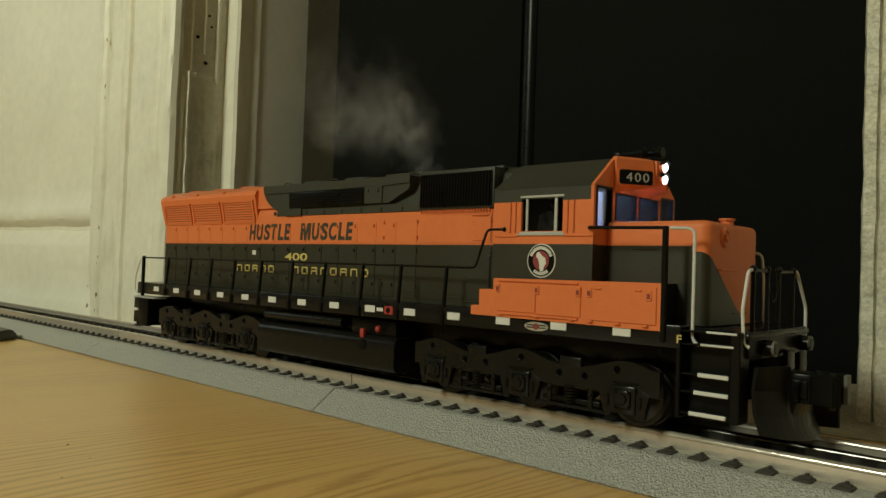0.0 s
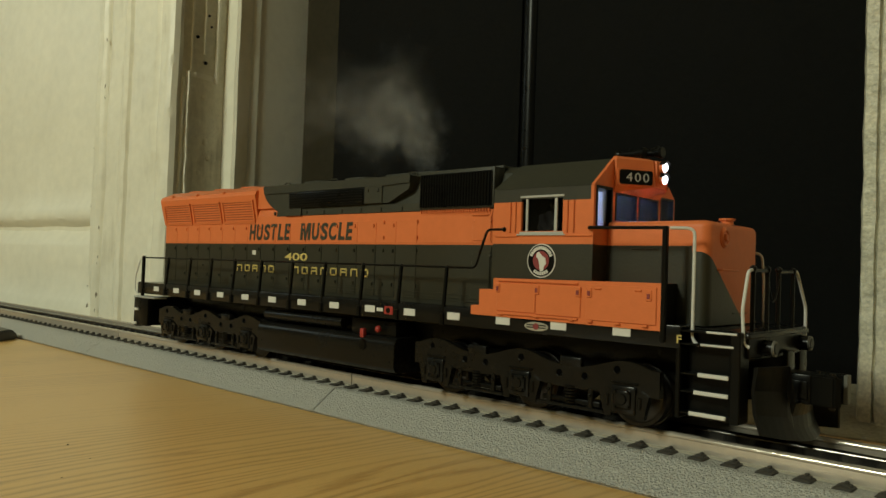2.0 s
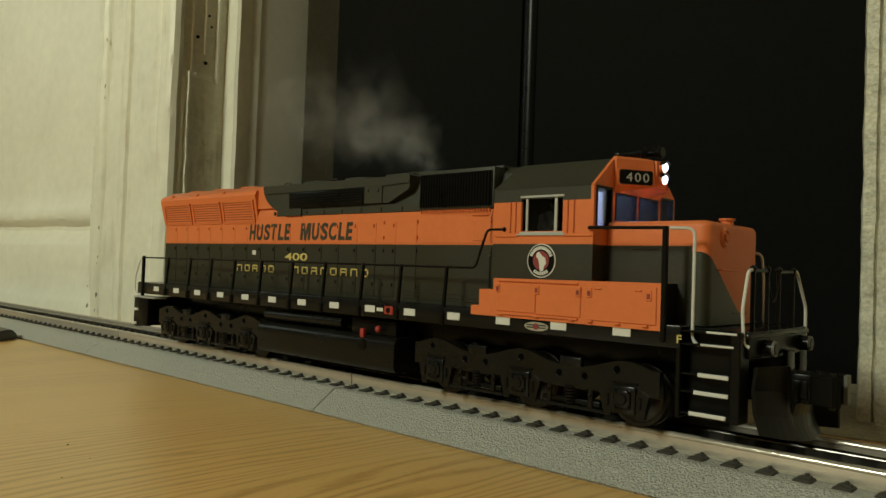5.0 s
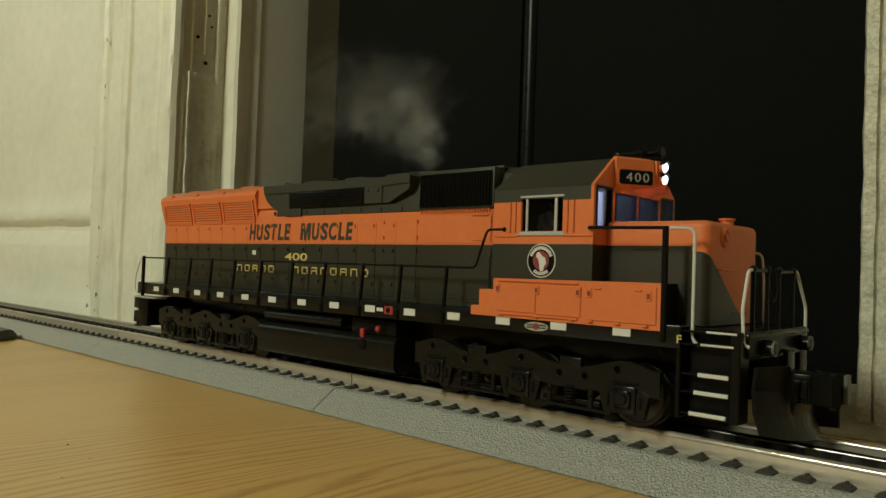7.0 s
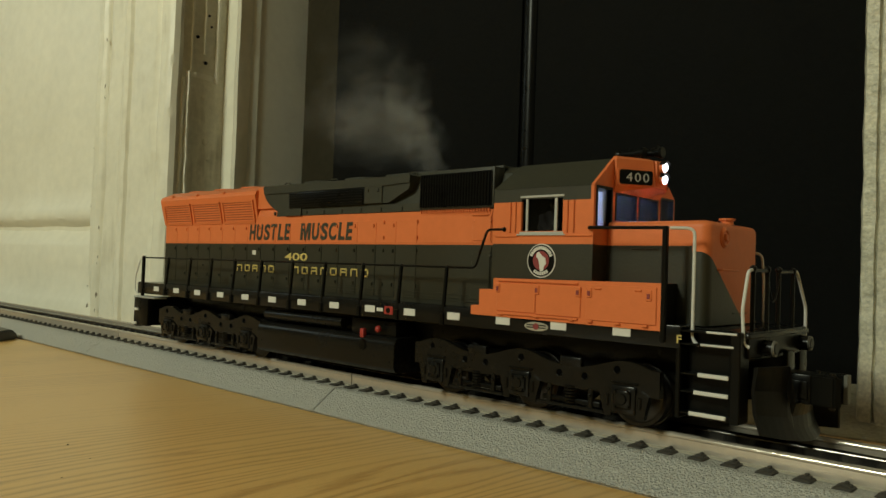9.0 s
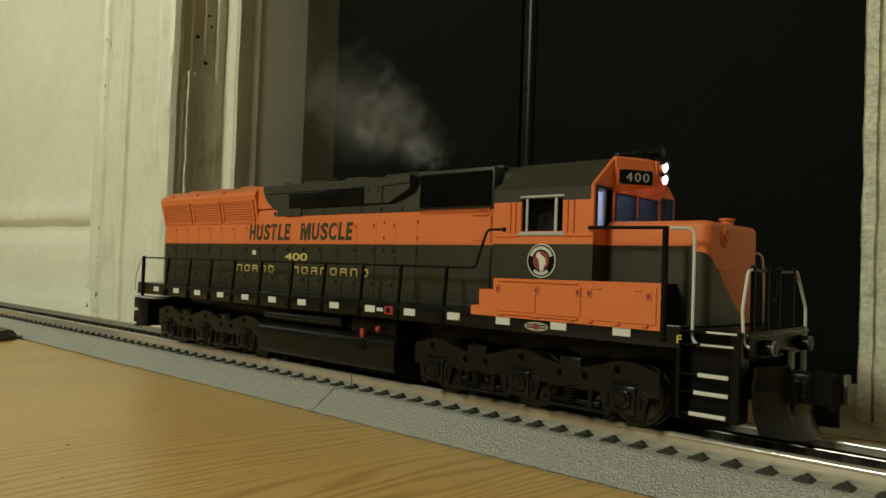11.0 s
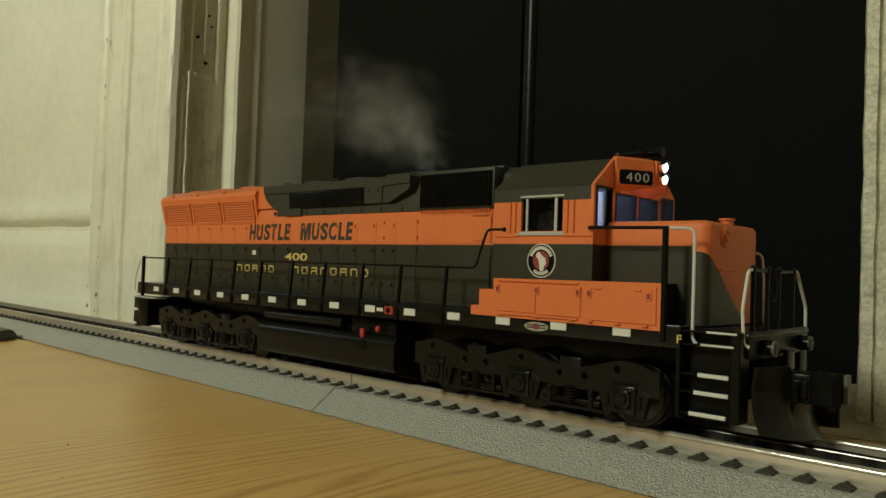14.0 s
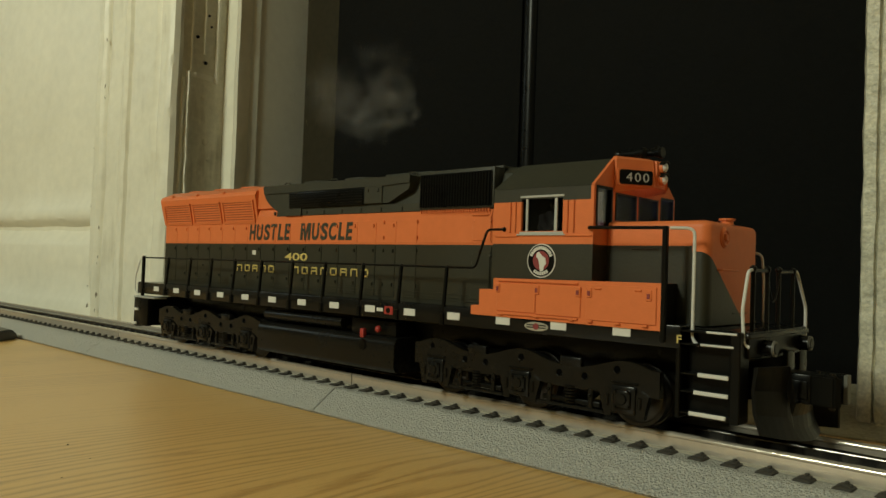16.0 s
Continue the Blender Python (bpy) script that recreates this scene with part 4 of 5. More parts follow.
    for xa, xb, z in ((0.0800, 0.0905, 0.0812), (0.1105, 0.1225, 0.0814)):
        part("side_moulding", box(bmesh.new(), xa, xb, CY - 0.0005, CY, z - 0.0004, z + 0.0004, 0.0002, 1), ORANGE, t)
    # cab glazing
    for h in holes:
        bm = box(bmesh.new(), CAB_F - 0.0008, CAB_F - 0.0005, h[0], h[1], h[2], h[3])
        p = part("pane", bm, GLASS, t, soft=False)
        p.visible_shadow = False
    for h in holes:
        bm = bmesh.new()
        e = 0.0009
        for a, b, c, d in ((h[0] - e, h[0], h[2] - e, h[3] + e), (h[1], h[1] + e, h[2] - e, h[3] + e), (h[0], h[1], h[3], h[3] + e), (h[0], h[1], h[2] - e, h[2])):
            box(bm, CAB_F - 0.0002, CAB_F + 0.0003, a, b, c, d)
        part("window_rubber", bm, BLACK, t, "thin black window rubber", soft=False)
    # pale cab liner, floor and control stand
    bm = bmesh.new()
    box(bm, 0.0805, 0.0812, -0.0295, 0.0295, 0.0700, 0.0985)
    box(bm, 0.0812, 0.1215, -0.0295, 0.0295, 0.0985, 0.0990)
    part("cab_liner", bm, BLACK, t, "dark cab lining", soft=False)
    # unseen black baffle added to hold the cab lamp's light behind the front windows
    part("bulkhead", box(bmesh.new(), 0.1150, 0.1156, -0.0295, 0.0295, 0.0700, 0.0985), BLACK, t, soft=False)
    part("cab_floor", box(bmesh.new(), 0.0812, 0.1215, -0.0295, 0.0295, 0.0690, 0.0700), BLACK, t, soft=False)
    for y0, y1, z0, z1 in ((-0.0225, -0.0136, 0.0800, 0.0980), (-0.0085, 0.0042, 0.0840, 0.0978), (0.0095, 0.0208, 0.0840, 0.0978), (0.0260, 0.0290, 0.0840, 0.0978)):
        part("light_guide", box(bmesh.new(), 0.1163, 0.1169, y0, y1, z0, z1, 0.0001, 1), LINER, t, "pale plastic light guide behind the window")
    # round emblem
    c = Vector((0.1017, CY, 0.0722))
    for r, y, m, nm in ((0.0062, 0.0002, WHITE, "emblem_rim"), (0.0058, 0.0003, BLACK, "emblem_ring"), (0.0035, 0.0004, MAROON, "emblem_centre")):
        bm = cyl(bmesh.new(), c, c - Vector((0, y, 0)), r, seg=40)
        part(nm, bm, m, t, "round railway emblem" if nm == "emblem_rim" else "", soft=False)
    bm = prism(bmesh.new(), [(-0.0018, 0.0028), (-0.0009, 0.0032), (0.0006, 0.0018), (0.0020, 0.0010), (0.0024, -0.0010), (0.0014, -0.0022), (0.0012, -0.0036), (-0.0002, -0.0040),
                             (-0.0006, -0.0012), (-0.0010, 0.0004), (-0.0020, 0.0014)], "y", CY - 0.0006, CY - 0.0003)
    bmesh.ops.translate(bm, verts=bm.verts[:], vec=(c.x, 0, c.z))
    part("emblem_figure", bm, WHITE, t, "plain white shape on the emblem", soft=False)
    for a0, a1, k in ((155, 25, 13), (235, 305, 7)):
        for j in range(k):
            a = radians(a0 + (a1 - a0) * j / (k - 1))
            bm = box(bmesh.new(), -0.00035, 0.00035, CY - 0.0005, CY - 0.0002, 0.0041, 0.0053)
            bmesh.ops.rotate(bm, verts=bm.verts[:], cent=(0, 0, 0), matrix=Matrix.Rotation(a - math.pi / 2, 3, Vector((0, -1, 0))))
            bmesh.ops.translate(bm, verts=bm.verts[:], vec=(c.x, 0, c.z))
            part("emblem_bar", bm, WHITE, t, soft=False)


def build_nose(t):
    bm = bmesh.new()
    box(bm, CAB_F + 0.0002, 0.1600, -0.0216, 0.0216, 0.0525, 0.0868)
    front = [e for e in bm.edges if all(v.co.x > 0.15 for v in e.verts) and abs(e.verts[0].co.z - e.verts[1].co.z) > 0.01]
    bmesh.ops.bevel(bm, geom=front, offset=0.0032, segments=5, affect="EDGES", profile=0.5)
    tops = [e for e in bm.edges if all(v.co.z > 0.0865 for v in e.verts) and not all(v.co.x < 0.1235 for v in e.verts)]
    bmesh.ops.bevel(bm, geom=tops, offset=0.0024, segments=4, affect="EDGES", profile=0.5)
    cut(bm, (0, 0, STRIPE0), (0, 0, 1))
    k = 0.0253 / 0.0330
    cut(bm, (0.15, -0.0240, STRIPE0), Vector((0, k, 1)))
    cut(bm, (0.1545, 0, 0), (1, 0, 0))
    def rule(c, n):
        if c.z > STRIPE0:
            return 1
        return 1 if c.x > 0.1545 and c.z > STRIPE0 - (c.y + 0.0240) * k else 0
    paint(bm, rule)
    nose = part("nose", bm, [GREEN, ORANGE], t, "short nose, orange above a green chevron")
    bm = bmesh.new()
    cyl(bm, (0.1570, 0, 0.0862), (0.1570, 0, 0.0882), 0.0021, seg=16)
    cyl(bm, (0.1570, 0, 0.0880), (0.1570, 0, 0.0887), 0.0027, seg=16)
    part("sand_filler", bm, ORANGE, nose, "orange filler cap")
    bm = bmesh.new()
    c = (0.1600, -0.0095, 0.0816)
    cyl(bm, (c[0] - 0.0002, c[1], c[2]), (0.1604, c[1], c[2]), 0.0036, 0.0034, seg=28)
    ring = [(0.1604 + 0.0005 * math.sin(a), 0.0026 + 0.0005 * math.cos(a)) for a in (2 * math.pi * j / 8 for j in range(8))]
    hoop = [[bm.verts.new((x, c[1] + q * math.cos(2 * math.pi * k / 24), c[2] + q * math.sin(2 * math.pi * k / 24))) for x, q in ring] for k in range(24)]
    for k in range(24):
        for j in range(8):
            bm.faces.new((hoop[k][j], hoop[k][(j + 1) % 8], hoop[(k + 1) % 24][(j + 1) % 8], hoop[(k + 1) % 24][j]))
    cyl(bm, (0.1603, c[1], c[2]), (0.1613, c[1], c[2]), 0.0015, 0.0011, seg=18)
    bmesh.ops.recalc_face_normals(bm, faces=bm.faces[:])
    part("blank_lamp", bm, ORANGE, nose, "round orange blanked lamp")
    bm = tube(bmesh.new(), bend([(0.1598, -0.0145, 0.0708), (0.1614, -0.0145, 0.0708), (0.1614, -0.0005, 0.0708), (0.1598, -0.0005, 0.0708)], 0.0008), 0.00035, 6)
    part("grab_iron", bm, ORANGE, nose)
    part("nose_door_rib", box(bmesh.new(), 0.1602 - 0.0004, 0.1604, -0.0010, 0.0110, 0.0560, 0.0563), BLACK, nose)
    part("nose_seam", box(bmesh.new(), 0.1325, 0.1425, -0.0221, -0.0214, 0.0768, 0.0774, 0.0002, 1), GREEN, nose)


def build_sill(t):
    # battery boxes: orange lower boxes in steps
    bm = bmesh.new()
    prism(bm, [(0.0704, 0.0508), (0.1496, 0.0505), (0.1496, 0.0658), (0.0812, 0.0652), (0.0812, 0.0608), (0.0744, 0.0608), (0.0744, 0.0544), (0.0704, 0.0544)], "y", SY - 0.0004, -0.0215)
    bm.normal_update()
    paint(bm, lambda c, n: 1 if n.x > 0.5 else 0)
    bx = part("battery_box", bm, [ORANGE, BLACK], t, "orange stepped equipment boxes beside the cab", soft=False)
    for xa, xb, za, zb in ((0.0832, 0.1010, 0.0530, 0.0635), (0.1014, 0.1200, 0.0527, 0.0635), (0.1222, 0.1482, 0.0522, 0.0645)):
        part("box_door", box(bmesh.new(), xa, xb, SY - 0.0008, SY, za, zb, 0.0002, 1), ORANGE, bx)
    for xa, xb, z in ((0.0838, 0.1188, 0.0645), (0.0832, 0.1190, 0.0521)):
        part("door_rail", box(bmesh.new(), xa, xb, SY - 0.0011, SY, z - 0.0004, z + 0.0004, 0.0002, 1), ORANGE, bx)
    for x in (0.0838, 0.1017, 0.1190, 0.1235, 0.1456):
        l = part("door_latch", box(bmesh.new(), x - 0.0011, x + 0.0011, SY - 0.0012, SY, 0.0598, 0.0634, 0.0003, 1), ORANGE, bx)
        part("latch_slot", box(bmesh.new(), x - 0.0005, x + 0.0005, SY - 0.0014, SY, 0.0606, 0.0622), MAROON, l, soft=False)
    for x in (0.1268, 0.1418):
        part("hinge", box(bmesh.new(), x - 0.0014, x + 0.0014, SY - 0.0013, SY, 0.0627, 0.0635, 0.0003, 1), ORANGE, bx)
    for x in (0.0850, 0.1015, 0.1165, 0.1240, 0.1345, 0.1445):
        part("hinge", box(bmesh.new(), x - 0.0010, x + 0.0010, SY - 0.0013, SY, 0.0513, 0.0522, 0.0003, 1), ORANGE, bx)
    # white marks along the sill
    bm = box(bmesh.new(), -0.0033 - 0.1882, 0.0033 - 0.1882, SY + 0.0001, SY + 0.0004, 0.0478, 0.0507)
    mk = part("sill_mark", bm, WHITE, t, "white mark on the sill", soft=False)
    for i in range(1, 14):
        again(mk, i * 0.02491)
    part("notice_plate", box(bmesh.new(), 0.0156, 0.0196, SY + 0.0001, SY + 0.0004, 0.0485, 0.0500), WHITE, t, soft=False)
    part("fuel_gauge", box(bmesh.new(), 0.0206, 0.0260, SY - 0.0002, SY + 0.0004, 0.0474, 0.0510, 0.0003, 1), RED, t, "red fuel cut-off plate")
    part("gauge_ring", cyl(bmesh.new(), (0.0233, SY - 0.0004, 0.0492), (0.0233, SY, 0.0492), 0.0012, seg=14), BLACK, t, soft=False)
    # winged plate
    bm = bmesh.new()
    pts = [(0.1014 + 0.0052 * math.cos(a), 0.0483 + 0.0016 * math.sin(a)) for a in (2 * math.pi * j / 28 for j in range(28))]
    prism(bm, pts, "y", SY - 0.0002, SY + 0.0004)
    pl = part("builder_plate", bm, RAIL_FOOT, t, "pale oval plate", soft=False)
    for s in (-1, 1):
        for dz in (-0.0006, 0.0003):
            part("plate_bar", box(bmesh.new(), 0.1014 + s * 0.0011, 0.1014 + s * 0.0042, SY - 0.0003, SY, 0.0483 + dz, 0.0486 + dz + 0.0001), BLACK, pl, soft=False)
    part("plate_disc", cyl(bmesh.new(), (0.1014, SY - 0.0004, 0.0483), (0.1014, SY, 0.0483), 0.0012, seg=16), MAROON, pl, "small dark red disc", soft=False)
    words("F", YELLOW, t, "letter", 0.1550, 0.1566, 0.0473, 0.0498, SY + 0.0001)
    # front step well
    bm = bmesh.new()
    box(bm, 0.1545, 0.1560, SY + 0.0006, -0.0240, 0.0240, 0.0525, 0.0003, 1)
    box(bm, 0.1715, 0.1745, SY + 0.0010, -0.0240, 0.0245, 0.0520, 0.0003, 1)
    box(bm, 0.1560, 0.1715, -0.0265, -0.0240, 0.0240, 0.0520)
    well = part("step_well", bm, BLACK, t, "black front step well")
    for z, xa, xb in ((0.0513, 0.1640, 0.1735), (0.0473, 0.1622, 0.1726), (0.0381, 0.1616, 0.1712), (0.0326, 0.1604, 0.1712), (0.0260, 0.1590, 0.1706)):
        bm = box(bmesh.new(), 0.1560, 0.1715, -0.0313, -0.0262, z - 0.0004, z + 0.0002, 0.0001, 1)
        st = part("step", bm, BLACK, well)
        part("step_edge", box(bmesh.new(), xa, xb, -0.0318, -0.0311, z - (0.0003 if z > 0.045 else 0.0007), z + (0.0004 if z > 0.045 else 0.0006), 0.0002, 1), WHITE, st, "white step edge")
    part("step_well", box(bmesh.new(), 0.1545, 0.1745, 0.0240, 0.0315, 0.0240, 0.0520, 0.0005), BLACK, t)
    # pilot plate, plough and coupler
    bm = box(bmesh.new(), 0.1735, 0.1755, -0.0270, 0.0270, 0.0440, 0.0522, 0.0006)
    part("pilot_plate", bm, BLACK, t, "black pilot plate")
    bm = bmesh.new()
    cols = []
    for k in range(17):
        y = -0.0270 + 0.0560 * k / 16
        x = 0.1848 - 0.0078 * (abs(y) / 0.03) ** 1.7
        zb = 0.0180 + 0.0045 * max(0.0, -y / 0.03) ** 1.5
        zt = 0.0418 if y < -0.0120 else 0.0300 if y < 0.0120 else 0.0330
        cols.append([bm.verts.new((x + dx, y, zt + (zb - zt) * h)) for dx, h in ((0, 0), (-0.0010, 0.35), (-0.0004, 0.7), (0.0016, 1), (0.0006, 1), (-0.0014, 0.7), (-0.0020, 0.35), (-0.0012, 0))])
    for a, b in zip(cols, cols[1:]):
        for j in range(8):
            bm.faces.new((a[j], b[j], b[(j + 1) % 8], a[(j + 1) % 8]))
    bm.faces.new(cols[0])
    bm.faces.new(cols[-1])
    prism(bm, [(0.1745, 0.0288), (0.1770, 0.0255), (0.1858, 0.0285), (0.1862, 0.0294), (0.1764, 0.0300)], "z", 0.0178, 0.0262)
    bmesh.ops.recalc_face_normals(bm, faces=bm.faces[:])
    part("snow_plough", bm, BLACK, t, "black curved snow plough", soft=False)
    bm = bmesh.new()
    box(bm, 0.170, 0.1860, -0.0032, 0.0032, 0.0310, 0.0375, 0.0005)
    cp = part("coupler", bm, BLACK, t, "black knuckle coupler")
    bm = bmesh.new()
    prism(bm, [(0.1850, -0.0050), (0.1935, -0.0062), (0.1955, -0.0045), (0.1925, -0.0030), (0.1890, -0.0005), (0.1890, 0.0045), (0.1945, 0.0050), (0.1940, 0.0070), (0.1850, 0.0060)], "z", 0.0296, 0.0392)
    bmesh.ops.bevel(bm, geom=bm.edges[:], offset=0.0005, segments=2, affect="EDGES")
    part("knuckle", bm, BLACK, cp)
    bm = box(bmesh.new(), 0.1775, 0.1868, -0.0058, 0.0052, 0.0296, 0.0390, 0.0006)
    box(bm, 0.1800, 0.1860, -0.0064, -0.0056, 0.0310, 0.0370, 0.0004)
    part("coupler_head", bm, BLACK, cp)
    part("knuckle_face", box(bmesh.new(), 0.1936, 0.1949, 0.0036, 0.0072, 0.0298, 0.0390, 0.0002, 1), WORN_GREY, cp, "worn grey knuckle face")
    part("uncoupling_pin", cyl(bmesh.new(), (0.1872, 0.0, 0.0385), (0.1872, 0.0, 0.0400), 0.0007, seg=10), STEEL, cp)
    part("coupler_pin", cyl(bmesh.new(), (0.1925, -0.0042, 0.0288), (0.1925, -0.0042, 0.0400), 0.0009, seg=10), STEEL, cp)
    part("coupler_lug", box(bmesh.new(), 0.1755, 0.1775, 0.0020, 0.0090, 0.0375, 0.0450, 0.0006), FRAME_BLACK, t)
    for y in (-0.0150, 0.0200):
        bm = bmesh.new()
        cyl(bm, (0.1750, y, 0.0468), (0.1790, y, 0.0468), 0.0026, 0.0025, seg=18)
        part("air_hose_bracket", bm, FRAME_BLACK, t)
        bm = cyl(bmesh.new(), (0.1786, y, 0.0468), (0.1793, y, 0.0468), 0.0026, 0.0024, seg=18)
        rim = part("bracket_rim", bm, WORN_GREY, t, "worn grey rim")
        part("bracket_socket", cyl(bmesh.new(), (0.1788, y, 0.0468), (0.1795, y, 0.0468), 0.0018, seg=16), BLACK, rim)
    # rear platform
    bm = bmesh.new()
    box(bm, -0.2178, -0.2140, -0.0315, 0.0315, 0.0240, 0.0430, 0.0005)
    box(bm, -0.2178, -0.1990, -0.0322, -0.0290, 0.0250, 0.0425, 0.0005)
    rear = part("rear_pilot", bm, BLACK, t, "black rear pilot and steps")
    # pale grey puts the light on the platform's top into its colour
    part("platform_edge", box(bmesh.new(), -0.2182, -0.1900, -0.0326, -0.0240, 0.0427, 0.0437, 0.0003, 1), NUMERAL, rear, "platform edge in pale grey, painted for the light on its top")
    for z, xa in ((0.0352, -0.2165), (0.0262, -0.2185)):
        part("step_edge", box(bmesh.new(), xa, xa + 0.0060, -0.0332, -0.0322, z - 0.0008, z + 0.0008, 0.0002, 1), WHITE, rear, "white step edge")


def build_rails(t):
    posts = (-0.1765, -0.1495, -0.1257, -0.1016, -0.0758, -0.0487, -0.0228, 0.0045, 0.0291, 0.0556)
    bm = bmesh.new()
    x = posts[0]
    prism(bm, [(x - 0.0006, 0.0460), (x + 0.0006, 0.0460), (x + 0.0006, 0.0688), (x - 0.0006, 0.0688)], "y", SY - 0.0002, SY + 0.0008)
    ball(bm, (x, SY + 0.0003, 0.0687), 0.0009, 8, 6)
    for v in bm.verts:
        v.co.y += 0.0018 * (v.co.z - 0.046) / 0.0228
        v.co.x -= 0.0008
    box(bm, x - 0.0018, x + 0.0002, SY - 0.0005, SY + 0.0012, 0.0455, 0.0500, 0.0002, 1)
    p = part("stanchion", bm, BLACK, t, "black handrail stanchion")
    for q in posts[1:]:
        again(p, q - x)
    r = 0.0005
    line = bend([(-0.2080, SY + 0.0020, 0.0686), (0.0698, SY + 0.0020, 0.0688), (0.0756, SY + 0.0018, 0.0838), (0.0842, CY, 0.0838)], 0.002)
    part("handrail", tube(bmesh.new(), line, r), BLACK, t, "thin black side handrail")
    part("handrail_boss", ball(bmesh.new(), (0.0842, CY - 0.0002, 0.0838), 0.0009), BLACK, t)
    part("handrail", tube(bmesh.new(), [(0.1213, CY, 0.0840), (0.1220, SY, 0.0840), (0.1503, SY, 0.0836)], 0.0006), BLACK, t)
    bm = box(bmesh.new(), 0.1494, 0.1512, SY - 0.0006, SY + 0.0010, 0.0470, 0.0842, 0.0003, 1)
    part("stanchion", bm, BLACK, t, "stout black corner stanchion")
    part("stanchion", box(bmesh.new(), -0.2085, -0.2062, SY - 0.0002, SY + 0.0014, 0.0440, 0.0697, 0.0003, 1), BLACK, t)
    part("handrail", tube(bmesh.new(), bend([(-0.2075, -0.0321, 0.0690), (-0.2125, -0.0321, 0.0660), (-0.2175, -0.0321, 0.0560), (-0.2175, -0.0321, 0.0470), (-0.2120, -0.0321, 0.0445)], 0.002), 0.0004, 6), WHITE, t, "pale bent rear grab rail")
    # pale grab rails at the front
    w = lambda pts, rr, c=0.0025: part("handrail", tube(bmesh.new(), bend(pts, c), rr, 10), WHITE, t, "white front handrail")
    w([(0.1512, -0.0315, 0.0836), (0.1581, -0.0281, 0.0836), (0.1581, -0.0281, 0.0478), (0.1598, -0.0281, 0.0470)], 0.00052)
    w([(0.1748, -0.0245, 0.0710), (0.1746, -0.0268, 0.0706), (0.1738, -0.0286, 0.0590), (0.1742, -0.0282, 0.0482), (0.1758, -0.0278, 0.0476)], 0.00052, 0.0015)
    w([(0.1750, 0.0133, 0.0716), (0.1752, 0.0160, 0.0713), (0.1752, 0.0262, 0.0590), (0.1750, 0.0272, 0.0478), (0.1752, 0.0265, 0.0470)], 0.00052, 0.0015)
    w([(0.1560, 0.0270, 0.0780), (0.1592, 0.0280, 0.0775), (0.1600, 0.0280, 0.0670), (0.1600, 0.0285, 0.0500)], 0.00048, 0.002)
    # black end rails on the pilot
    for y in (-0.0233, -0.0111, -0.0007, 0.0133):
        bm = bmesh.new()
        cyl(bm, (0.1748, y, 0.0500), (0.1748, y, 0.0712), 0.0007, seg=10)
        ball(bm, (0.1748, y, 0.0714), 0.0011, 10, 8)
        part("end_post", bm, BLACK, t, "black end handrail post")
    for a, b in ((-0.0233, -0.0111), (-0.0007, 0.0133)):
        part("end_rail", tube(bmesh.new(), [(0.1748, a, 0.0708), (0.1748, b, 0.0710)], 0.0006), BLACK, t)
    bm = tube(bmesh.new(), [(0.1750, -0.0111 + 0.0104 * k / 8, 0.0700 - 0.0090 * (1 - (k / 4 - 1) ** 2)) for k in range(9)], 0.0003, 6)
    part("safety_chain", bm, BLACK, t, "thin black safety chain")
    bm = box(bmesh.new(), 0.1740, 0.1760, -0.0280, 0.0280, 0.0500, 0.0515, 0.0004)
    part("end_step", bm, FRAME_BLACK, t)


